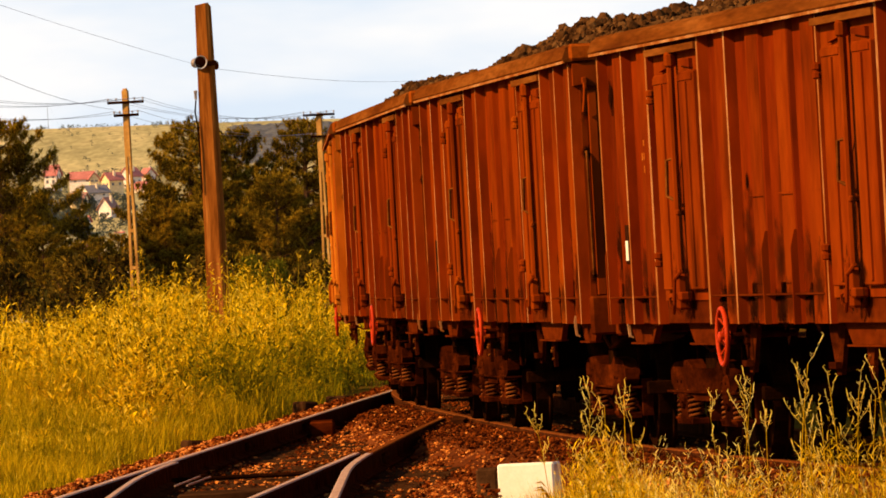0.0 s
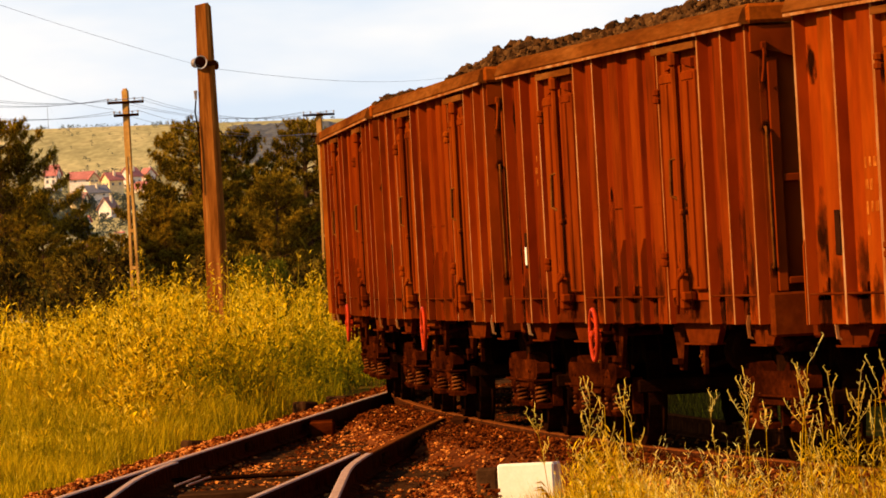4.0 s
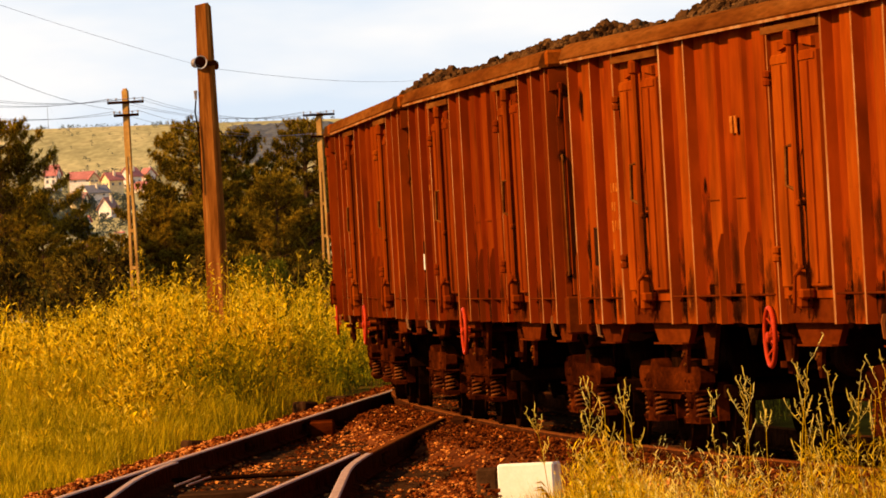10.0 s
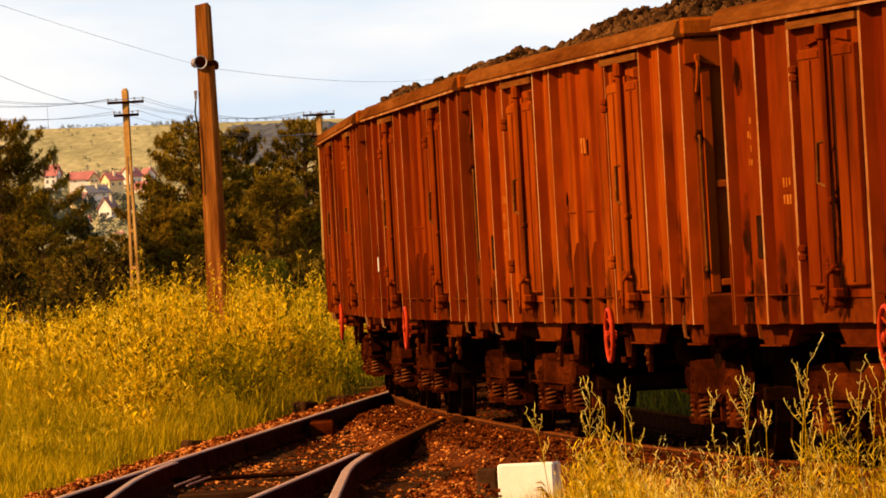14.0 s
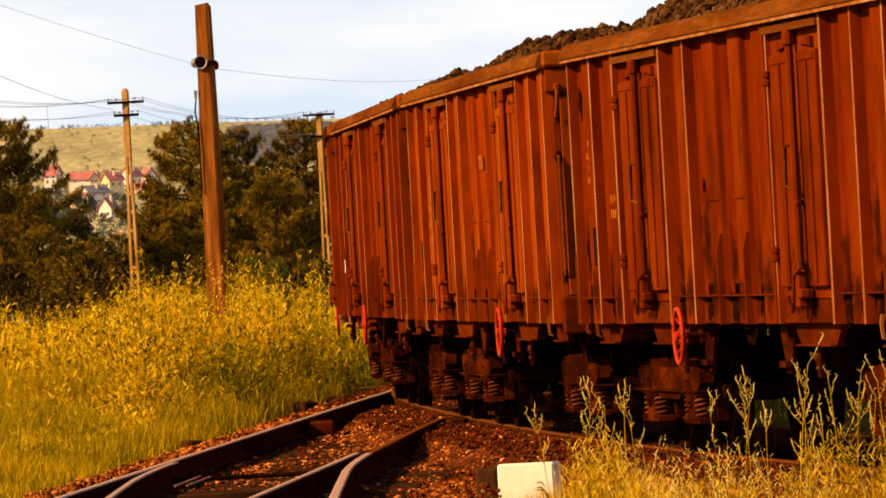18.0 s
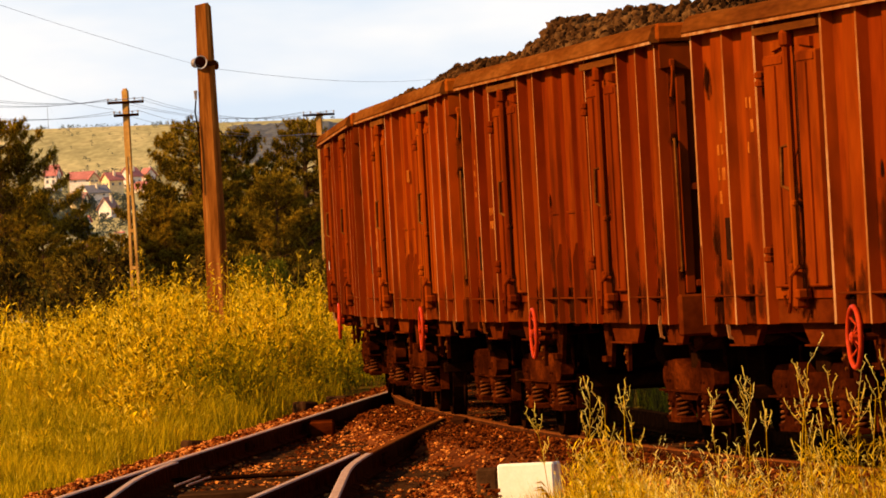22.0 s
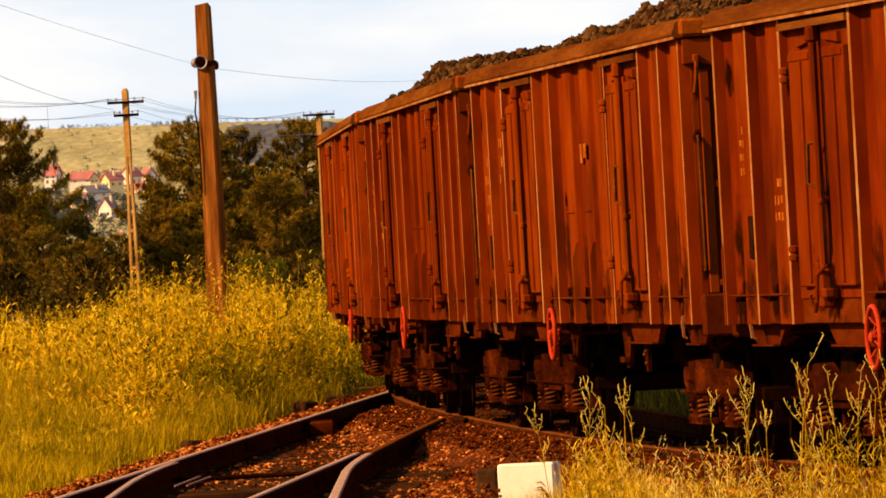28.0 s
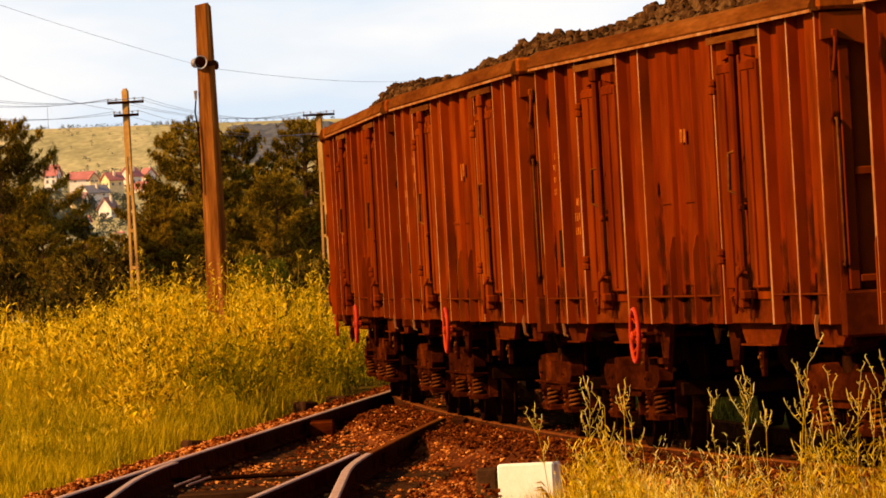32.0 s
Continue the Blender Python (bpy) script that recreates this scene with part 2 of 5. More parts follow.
SOOT_SHADE_END = stain_material("soot_and_shade_on_end_wall", (0.012, 0.003, 0.0008), 0.85, (0.0, 2.0, 2.0))


# ---- mesh helpers ----
class Mesh:
    """Collects vertices and faces of one part."""
    def __init__(self):
        self.v, self.f = [], []

    def add(self, verts, faces):
        k = len(self.v)
        self.v += [tuple(p) for p in verts]
        self.f += [tuple(i + k for i in f) for f in faces]
        return self

    def box(self, x0, x1, y0, y1, z0, z1, c=0.0):
        x0, x1, y0, y1, z0, z1 = min(x0, x1), max(x0, x1), min(y0, y1), max(y0, y1), min(z0, z1), max(z0, z1)
        if not c:
            vs = [(x, y, z) for x in (x0, x1) for y in (y0, y1) for z in (z0, z1)]
            return self.add(vs, [(0, 1, 3, 2), (4, 6, 7, 5), (0, 4, 5, 1), (2, 3, 7, 6), (0, 2, 6, 4), (1, 5, 7, 3)])
        bm = bmesh.new()
        bmesh.ops.create_cube(bm, size=1, matrix=Matrix.LocRotScale(((x0 + x1) / 2, (y0 + y1) / 2, (z0 + z1) / 2), None, (x1 - x0, y1 - y0, z1 - z0)))
        bmesh.ops.bevel(bm, geom=bm.edges[:], offset=c, segments=1, affect="EDGES")
        bm.verts.index_update()
        self.add([v.co for v in bm.verts], [[v.index for v in f.verts] for f in bm.faces])
        bm.free()
        return self

    def prism(self, outline, axis, a, b):
        """An outline in the two other axes, drawn out along axis (0, 1, 2) from a to b."""
        n = len(outline)
        vs = []
        for d in (a, b):
            for p, q in outline:
                vs.append({0: (d, p, q), 1: (p, d, q), 2: (p, q, d)}[axis])
        return self.add(vs, [tuple(range(n))[::-1], tuple(range(n, 2 * n))] + [(i, (i + 1) % n, n + (i + 1) % n, n + i) for i in range(n)])

    def tube(self, pts, r, n=8, closed=False):
        pts = [Vector(p) for p in pts]
        rs = r if isinstance(r, (list, tuple)) else [r] * len(pts)
        k, m = len(self.v), len(pts)
        ref = None
        for i, p in enumerate(pts):
            a = pts[(i + 1) % m] if closed or i + 1 < m else p
            b = pts[i - 1] if closed or i else p
            t = (a - b).normalized()
            if ref is None:
                ref = t.orthogonal().normalized()
            ref = (ref - t * ref.dot(t)).normalized()
            s = t.cross(ref)
            for j in range(n):
                w = 2 * math.pi * j / n
                self.v.append(tuple(p + (ref * math.cos(w) + s * math.sin(w)) * rs[i]))
        for i in range(m if closed else m - 1):
            for j in range(n):
                i2 = (i + 1) % m
                self.f.append((k + i * n + j, k + i * n + (j + 1) % n, k + i2 * n + (j + 1) % n, k + i2 * n + j))
        if not closed:
            self.f.append(tuple(k + j for j in range(n))[::-1])
            self.f.append(tuple(k + (m - 1) * n + j for j in range(n)))
        return self

    def disc(self, centre, axis, profile, n=20):
        """Turned shape: profile rows (along, radius) round axis 0 or 1."""
        k = len(self.v)
        for a, r in profile:
            for j in range(n):
                w = 2 * math.pi * j / n
                c, s = r * math.cos(w), r * math.sin(w)
                o = (a, c, s) if axis == 0 else (c, a, s) if axis == 1 else (c, s, a)
                self.v.append((centre[0] + o[0], centre[1] + o[1], centre[2] + o[2]))
        for i in range(len(profile) - 1):
            for j in range(n):
                self.f.append((k + i * n + j, k + i * n + (j + 1) % n, k + (i + 1) * n + (j + 1) % n, k + (i + 1) * n + j))
        self.f.append(tuple(k + j for j in range(n))[::-1])
        self.f.append(tuple(k + (len(profile) - 1) * n + j for j in range(n)))
        return self

    def mesh(self, name, mat=None, smooth=False):
        me = bpy.data.meshes.new(name)
        me.from_pydata(self.v, [], self.f)
        if mat:
            me.materials.append(mat)
        bm = bmesh.new()
        bm.from_mesh(me)
        bmesh.ops.recalc_face_normals(bm, faces=bm.faces)
        bm.to_mesh(me)
        bm.free()
        if smooth:
            me.shade_smooth()
        me.update()
        return me


MADE = {}


def part(name, shape, mat, parent, label="", key=None, at=None, smooth=False):
    """One mesh object under a thing or a part; alike parts share the mesh under key."""
    if key is None or key not in MADE:
        me = (shape() if callable(shape) else shape).mesh(name, mat, smooth)
        if key is not None:
            MADE[key] = me
    else:
        me = MADE[key]
    ob = new(name, me)
    if me.materials and mat is not me.materials[0]:
        ob.material_slots[0].link = "OBJECT"
        ob.material_slots[0].material = mat
    ob.parent = parent
    if at is not None:
        ob.matrix_basis = at
    return tagged(ob, label) if label else ob


def thing(name, label, category, group="", kind="", at=None):
    ob = new(name)
    ob.empty_display_size = 0.2
    if at is not None:
        ob.matrix_basis = at
    return tagged(ob, label, category, group, kind)


def solid(name, shape, mat, label, category, group="", kind="", smooth=False):
    return tagged(new(name, shape.mesh(name, mat, smooth)), label, category, group, kind)


# ---- the plan of the tracks: the train's line as a bent course, s metres along it ----
S0, DS = -110.0, 0.25


def bend(s):
    s = max(-46.0, min(62.0, s))
    return -0.1132 + 0.0032 * s - 0.1196e-3 * s * s / 2 + 0.6682e-5 * s ** 3 / 6 + 1.8216e-7 * s ** 4 / 24


COURSE = [Vector((0, 0))]
for i in range(1000):
    a = bend(S0 + (i + 0.5) * DS)
    COURSE.append(COURSE[-1] + Vector((math.sin(a), math.cos(a))) * DS)
shift = Vector((2.4636, 62.7796)) - COURSE[round(-S0 / DS)]
COURSE = [p + shift for p in COURSE]
COURSE = [p + Vector((0.10 * math.exp(-((p.y - 84) / 14) ** 2), 0)) for p in COURSE]      # sideways bump that fits the course to the camera's view


def on_course(s, side=0.0, z=0.0):
    f = (s - S0) / DS
    i = max(0, min(len(COURSE) - 2, int(f)))
    p = COURSE[i].lerp(COURSE[i + 1], f - i)
    d = (COURSE[i + 1] - COURSE[i]).normalized()
    return Vector((p.x - d.y * side, p.y + d.x * side, z))


# the train's speed, metres a second, by time
SPEED = [(0.0, 1.386), (1.5, 1.519), (3.0, 1.559), (4.5, 1.536), (6.0, 1.573), (9.0, 1.651), (12.0, 1.745), (14.5, 1.81), (16.5, 1.788),
         (19.0, 1.97), (22.0, 2.081), (25.0, 2.146), (27.5, 2.33), (30.0, 2.19), (32.0, 2.267)]
GONE = [0.0]
for i in range(640):
    GONE.append(GONE[-1] + 0.05 * float(np.interp((i + 0.5) * 0.05, [a for a, b in SPEED], [b for a, b in SPEED])))


def run(t):
    f = t / 0.05
    i = min(639, int(f))
    return GONE[i] + (GONE[i + 1] - GONE[i]) * (f - i) - GONE[180]


LW, PIVOT = 14.04, 4.5
VIEW_SHIFT = {0: 0.12, 1: 0.08, 2: 0.23, 3: 0.30, 4: 0.21, 5: 0.21}     # metres each wagon is set back to fit the camera's view


def wagon_pose(k, t):
    """Wagon k of the train at t: it spans the course between its two pivots."""
    c = run(t) - LW * (k - 1) - LW / 2 - VIEW_SHIFT.get(k, 0.0)
    if k > 0:                       # set further back early on, then eased out, to fit the camera's view
        f = max(0.0, min(1.0, (t - 3.4) / 3.4))
        c -= 0.22 * (1 - f * f * (3 - 2 * f))
    a, b = on_course(c - PIVOT), on_course(c + PIVOT)
    m, d = (a + b) / 2, b - a
    return Matrix.Translation(m) @ Matrix.Rotation(math.atan2(d.y, d.x), 4, "Z")


# ---- the wagons ----
ZB, ZR, ZT, YP, YO = 0.945, 2.835, 2.965, 1.325, 1.39      # box bottom, rim, top; panel and rib planes


def rib_shape(u, w, z0, z1, depth):
    m = Mesh()
    o = [(u - w, YP - 0.01), (u - w * 0.62, YP + depth), (u + w * 0.62, YP + depth), (u + w, YP - 0.01)]
    m.prism(o, 2, z0, z1)
    return m


def flip(shape, sx, sy):
    """The same part on the other side or end of the wagon."""
    m = Mesh()
    m.v = [(p[0] * sx, p[1] * sy, p[2]) for p in shape.v]
    m.f = list(shape.f)
    return m


def spring_shape():
    m = Mesh()
    pts = []
    for i in range(56):
        w = i * math.pi / 5
        pts.append((0.047 * math.cos(w), 0.047 * math.sin(w), i / 55 * 0.19))
    m.tube(pts, 0.0105, 6)
    return m


def spring_core():
    return Mesh().tube([(0, 0, 0.0), (0, 0, 0.2)], 0.037, 8)


def spring_seat():
    """The dished cup that a coil stands in."""
    return Mesh().disc((0, 0, 0), 2, [(-0.03, 0.03), (-0.022, 0.056), (0.0, 0.07), (0.012, 0.07), (0.012, 0.06), (0.0, 0.056)], 14)


def wheelset_shape():
    m = Mesh()
    m.tube([(0, -0.98, 0), (0, 0.98, 0)], 0.075, 10)
    return m


def wheel_shape(sy):
    return flip(Mesh().disc((0, 0.75, 0), 1, [(-0.075, 0.12), (-0.075, 0.16), (-0.03, 0.2), (-0.02, 0.38), (-0.065, 0.4), (-0.07, 0.485), (-0.045, 0.487),
                                              (-0.035, 0.462), (0.062, 0.455), (0.066, 0.39), (0.03, 0.37), (0.035, 0.2), (0.09, 0.15), (0.09, 0.11)], 28), 1, sy)


def bogie_frame(sy):
    """Cast side frame: an arched beam with a horn leg on each side of both axles."""
    m = Mesh()
    o = [(-1.36, 0.52), (-1.36, 0.60), (-1.2, 0.66), (-0.62, 0.68), (-0.42, 0.62), (0.42, 0.62), (0.62, 0.68), (1.2, 0.66), (1.36, 0.60), (1.36, 0.52),
         (1.2, 0.455), (0.56, 0.455), (0.40, 0.40), (-0.40, 0.40), (-0.56, 0.455), (-1.2, 0.455)]
    m.prism(o, 1, 0.95, 1.05)
    m.prism([(-1.37, 0.455), (-1.37, 0.468), (1.37, 0.468), (1.37, 0.455)], 1, 0.93, 1.082)
    for a in (-0.9, 0.9):
        for d in (-0.36, 0.36):
            m.prism([(a + d - 0.045, 0.52), (a + d + 0.045, 0.52), (a + d + 0.03, 0.25), (a + d - 0.03, 0.25)], 1, 0.85, 0.925)
        for d in (-0.225, 0.225):
            m.disc((a + d, 1.0, 0.44), 2, [(0, 0.07), (0.0, 0.076), (0.018, 0.076)], 14)
    return flip(m, 1, sy)


def axle_box(sy):
    m = Mesh()
    m.disc((0, 0.98, 0.46), 1, [(-0.04, 0.13), (0.06, 0.13), (0.085, 0.115), (0.095, 0.06)], 16)
    m.prism([(-0.32, 0.235), (-0.32, 0.268), (-0.15, 0.30), (-0.13, 0.40), (-0.13, 0.60), (0.13, 0.60), (0.13, 0.40), (0.15, 0.30), (0.32, 0.268), (0.32, 0.235)], 1, 0.93, 1.045)
    for i in range(4):
        a = math.pi / 4 + i * math.pi / 2
        m.disc((0.1 * math.cos(a), 1.06, 0.46 + 0.1 * math.sin(a)), 1, [(0, 0.012), (0.018, 0.012)], 6)
    return flip(m, 1, sy)


def stain(parent, u, z, a, b, y, key, mat=SOOT_SHADE):
    """A soft dark patch on the wagon's side: soot, and in places painted shade."""
    return part("soot_stain", lambda: Mesh().prism([(u - a, z - b), (u + a, z - b), (u + a, z + b), (u - a, z + b)], 1, y, y + 0.002), mat, parent, "", key)


def door_parts(side, mat, uc, sy, key):
    door = part("door", lambda: flip(Mesh().box(uc - 0.98, uc + 0.98, YP + 0.002, YP + 0.022, 1.10, 2.76), 1, sy), mat, side, "pair of rusted steel door leaves", key + "d")
    for i, (a, b) in enumerate(((uc + 0.16, uc + 0.80), (uc - 0.80, uc - 0.22))):
        part("door_leaf", lambda: flip(Mesh().box(a, b, YP + 0.02, YP + 0.062, 1.17, 2.62, 0.008).box(a + 0.02, b - 0.02, YP + 0.06, YP + 0.070, 2.56, 2.60)
                                       .box(a + 0.24, a + 0.32, YP + 0.06, YP + 0.075, 1.2, 2.55), 1, sy), mat, door, "", key + "l%d" % i)
    part("locking_bar", lambda: flip(Mesh().tube([(uc + 0.02, YP + 0.07, 1.18), (uc + 0.02, YP + 0.07, 2.75)], 0.026, 8)
                                     .disc((uc + 0.02, YP + 0.07, 2.66), 2, [(0, 0.03), (0.01, 0.042), (0.08, 0.042), (0.10, 0.03)], 10)
                                     .box(uc - 0.03, uc + 0.07, YP + 0.02, YP + 0.09, 1.67, 1.71, 0.01), 1, sy), mat, door, "", key + "b", smooth=False)
    part("handle", lambda: flip(Mesh().tube([(uc + 0.04, YP + 0.075, 2.05), (uc + 0.10, YP + 0.115, 2.04), (uc + 0.11, YP + 0.12, 1.80), (uc + 0.05, YP + 0.075, 1.77)], 0.014, 6), 1, sy), RIM, door,
         "thin bent rod handle", key + "h")
    # dark strip paints the shade in the gap between the two leaves
    part("slot", lambda: flip(Mesh().box(uc - 0.20, uc - 0.03, YP + 0.018, YP + 0.028, 1.36, 2.6), 1, sy), NEARBLACK, door, "dark strip painting the shaded gap between the leaves", key + "s")
    part("latch", lambda: flip(Mesh().box(uc - 0.20, uc + 0.16, YP + 0.03, YP + 0.12, 1.10, 1.16, 0.01).box(uc - 0.1, uc - 0.02, YP + 0.03, YP + 0.12, 1.04, 1.28, 0.015)
                               .box(uc + 0.05, uc + 0.12, YP + 0.03, YP + 0.11, 1.10, 1.32, 0.012)
                               .tube([(uc - 0.16, YP + 0.10, 1.30), (uc - 0.05, YP + 0.13, 1.24), (uc + 0.0, YP + 0.13, 1.08), (uc + 0.10, YP + 0.12, 1.02)], 0.013, 6)
                               .tube([(uc + 0.18, YP + 0.06, 1.02), (uc + 0.19, YP + 0.12, 1.07), (uc + 0.18, YP + 0.13, 1.12), (uc + 0.15, YP + 0.06, 1.16)], 0.012, 6), 1, sy), mat, door,
         "rusty lever latch", key + "k")
    if sy == 1:
        stain(door, uc + 0.0, 1.22, 0.40, 0.26, YP + 0.0655, key + "g")
        stain(door, uc - 0.06, 1.62, 0.12, 0.45, YP + 0.0665, key + "v")
    for i, (hu, hz) in enumerate(((uc + 0.90, 2.50), (uc + 0.90, 1.40), (uc + 0.9, 2.38))):
        if i < 2:
            part("hinge", lambda: flip(Mesh().box(hu - 0.09, hu + 0.05, YP + 0.02, YP + 0.035, hz - 0.07, hz + 0.03, 0.004)
                                       .disc((hu - 0.02, YP + 0.07, hz - 0.07), 2, [(0, 0.02), (0.008, 0.036), (0.035, 0.036), (0.04, 0.026), (0.055, 0.026), (0.06, 0.036), (0.09, 0.036), (0.1, 0.02)], 10), 1, sy), mat, door, "", key + "n%d" % i)
            if sy == 1:
                stain(door, hu - 0.03, hz - 0.06, 0.20, 0.13, YP + 0.037, key + "o%d" % i)
    for i, (a, b) in enumerate(((uc + 0.2, uc + 0.62), (uc - 0.6, uc - 0.16))):
        part("top_bracket", lambda: flip(Mesh().prism([(a, 2.70), (b, 2.70), (b, 2.67), (a, 2.64)] if i else [(a, 2.70), (b, 2.70), (b, 2.64), (a, 2.67)], 1, YP + 0.01, YP + 0.048), 1, sy), mat, door, "", key + "t%d" % i)
    return door


def build_wagon(k, mat, old, wheel_u, marks):
    wagon = thing("freight_wagon", "rust-brown steel open freight wagon with side doors, heaped with ore", "freight wagon", "wagons of the train")
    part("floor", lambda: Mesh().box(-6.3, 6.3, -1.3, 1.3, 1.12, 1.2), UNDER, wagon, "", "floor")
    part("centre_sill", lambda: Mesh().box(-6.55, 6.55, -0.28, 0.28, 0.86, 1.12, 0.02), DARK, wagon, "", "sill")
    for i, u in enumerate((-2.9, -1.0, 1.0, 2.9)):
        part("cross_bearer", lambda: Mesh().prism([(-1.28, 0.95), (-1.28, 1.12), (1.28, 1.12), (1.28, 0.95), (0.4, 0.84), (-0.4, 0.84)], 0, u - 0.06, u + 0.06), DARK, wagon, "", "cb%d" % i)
    for sy, tag in ((1, "l"), (-1, "r")):
        # recess sheets and rib flanks take the tone with shade painted in
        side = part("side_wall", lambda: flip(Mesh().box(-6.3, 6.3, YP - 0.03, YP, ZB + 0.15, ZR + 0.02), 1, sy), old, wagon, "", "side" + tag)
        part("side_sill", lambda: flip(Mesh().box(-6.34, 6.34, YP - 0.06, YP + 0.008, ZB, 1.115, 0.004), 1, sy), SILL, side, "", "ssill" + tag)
        part("top_rim", lambda: flip(Mesh().prism([(YP - 0.07, ZR), (YO + 0.035, ZR), (YO + 0.05, ZR + 0.02), (YO + 0.02, ZR + 0.10), (YO - 0.03, ZT), (YP - 0.05, ZT), (YP - 0.07, ZT - 0.02)], 0, -6.36, 6.36), 1, sy),
             RIM, side, "worn lighter top rim", "rim" + tag)
        # added strip draws the bright line where the rim's edge catches light
        part("rim_lip", lambda: flip(Mesh().box(-6.36, 6.36, YO + 0.030, YO + 0.043, ZR - 0.010, ZR + 0.008), 1, sy), EDGE, side, "thin bright strip painting the glint on the rim's lower edge", "lip" + tag)
        for i, u in enumerate((6.27, 5.22, 4.17, 2.08, 1.04, 0.0, -1.04, -2.08, -4.17, -5.22, -6.27)):
            corner, frame_post, short = abs(u) > 6, abs(u) in (4.17, 2.08), u in (0.0, -1.04)
            w = 0.045 if corner else 0.055 if frame_post else 0.042
            depth = 0.032 if short else 0.045 if u == -2.08 else 0.068
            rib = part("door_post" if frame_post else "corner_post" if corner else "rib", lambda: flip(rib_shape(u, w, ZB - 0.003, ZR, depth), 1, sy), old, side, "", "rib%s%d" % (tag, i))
            # outward faces take the pale tone, a highlight put into the colour
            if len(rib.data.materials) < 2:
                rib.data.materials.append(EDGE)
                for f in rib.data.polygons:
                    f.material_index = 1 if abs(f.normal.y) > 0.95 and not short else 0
            if short or u > 6:
                part("rib_foot", lambda: flip(Mesh().prism([(YP, ZB - 0.004), (YP + 0.078, ZB - 0.004), (YP + 0.078, 1.42), (YP + 0.05, 1.53), (YP, 1.53)], 0, u - 0.013, u + 0.013), 1, sy), mat, side, "", "rf%s%d" % (tag, i))
        for i, u in enumerate((5.22, 4.17, 1.04, 0.0, -1.04, -2.08, -5.22, -6.27)):
            soft = 0.03 if u in (0.0, -1.04) else 0.0
            part("pressed_panel", lambda: flip(Mesh().prism([(u + 0.01, YP - 0.002), (u + 0.01 + soft, YP + 0.056 - soft * 0.7), (u + 0.44, YP + 0.056 - soft * 0.7), (u + 0.52, YP - 0.002)], 2, ZB - 0.001, ZR - 0.004)
                                               .box(u + 0.05, u + 0.43, YP + 0.055, YP + 0.058, 1.759, 1.765).box(u + 0.05, u + 0.43, YP + 0.055, YP + 0.058, 1.207, 1.213), 1, sy), mat, side, "", "press%s%d" % (tag, i))
        if sy == 1:
            # the topmost patch paints the hook's shadow onto the leading panel
            for i, (u, z, a, b) in enumerate(((6.12, 2.53, 0.16, 0.13), (6.05, 1.46, 0.15, 0.14), (5.95, 1.06, 0.28, 0.17), (4.92, 1.06, 0.28, 0.14), (1.78, 1.06, 0.28, 0.14), (0.75, 1.06, 0.28, 0.15),
                                              (-0.28, 1.06, 0.28, 0.15), (-1.32, 1.06, 0.28, 0.14), (-4.45, 1.06, 0.28, 0.15), (-5.5, 1.06, 0.3, 0.2), (0.8, 1.85, 0.09, 0.07))):
                stain(side, u, z, a, b, YP + (0.0095 if z < 1.2 else 0.0045), "stain%d" % i)
            for i, (u, z, a, b) in enumerate(((5.98, 1.45, 0.26, 0.34), (4.94, 1.3, 0.26, 0.22), (1.8, 1.34, 0.26, 0.26), (0.78, 1.5, 0.26, 0.4), (-0.26, 1.36, 0.26, 0.28), (-1.3, 1.32, 0.26, 0.24), (-4.43, 1.35, 0.26, 0.26), (-5.48, 1.5, 0.26, 0.4))):
                stain(side, u, z, a, b, YP + 0.0105, "old_stain%d" % i, GRIME)
            for i, (u, z, b) in enumerate(((5.46, 1.16, 0.26), (4.41, 1.10, 0.20), (1.28, 1.13, 0.22), (0.24, 1.20, 0.32), (-0.80, 1.08, 0.18), (-1.84, 1.18, 0.30), (-4.98, 1.12, 0.22), (-6.03, 1.22, 0.34))):
                stain(side, u, z, 0.25, b, YP + 0.0592, "splash%d" % i, GRIME)
        for i, uc in enumerate((3.125, -3.125)):
            door_parts(wagon, mat, uc, sy, "door%s%d" % (tag, i))
            part("door_header", lambda: flip(Mesh().box(uc - 1.0, uc + 1.0, YP + 0.01, YP + 0.085, 2.755, 2.80), 1, sy), RIM, side, "", "dh%s%d" % (tag, i))
        for i, (a, b) in enumerate(((3.75, 2.0), (-2.0, -3.75), (6.2, 5.0), (-5.0, -6.2))):
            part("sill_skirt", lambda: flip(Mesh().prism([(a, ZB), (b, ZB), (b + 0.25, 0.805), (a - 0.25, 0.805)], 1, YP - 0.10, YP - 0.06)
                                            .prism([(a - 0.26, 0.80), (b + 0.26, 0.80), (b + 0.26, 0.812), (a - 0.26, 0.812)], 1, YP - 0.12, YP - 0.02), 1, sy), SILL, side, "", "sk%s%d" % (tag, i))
        for i, u in enumerate((5.62, -5.62)):
            part("step_iron", lambda: flip(Mesh().prism([(YP + 0.02, 1.0), (YP + 0.045, 1.0), (YP + 0.055, 0.95), (YP + 0.045, 0.855), (YP + 0.015, 0.842), (YP + 0.015, 0.856), (YP + 0.03, 0.865), (YP + 0.035, 0.94)], 0, u - 0.013, u + 0.013), 1, sy),
                 EDGE, side, "", "st%s%d" % (tag, i))
        for i, (a, b) in enumerate(((6.22, 4.23), (2.02, -2.02), (-4.23, -6.22))):
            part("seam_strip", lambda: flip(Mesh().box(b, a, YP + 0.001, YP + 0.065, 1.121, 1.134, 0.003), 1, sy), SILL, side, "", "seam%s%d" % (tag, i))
        for i, u in enumerate((6.02, -6.02)):
            if u > 0:
                part("label_clip", lambda: flip(Mesh().box(5.28, 5.42, YP + 0.055, YP + 0.068, 1.36, 1.63, 0.003), 1, sy), NEARBLACK, side, "dark label holder", "lc%s%d" % (tag, i))
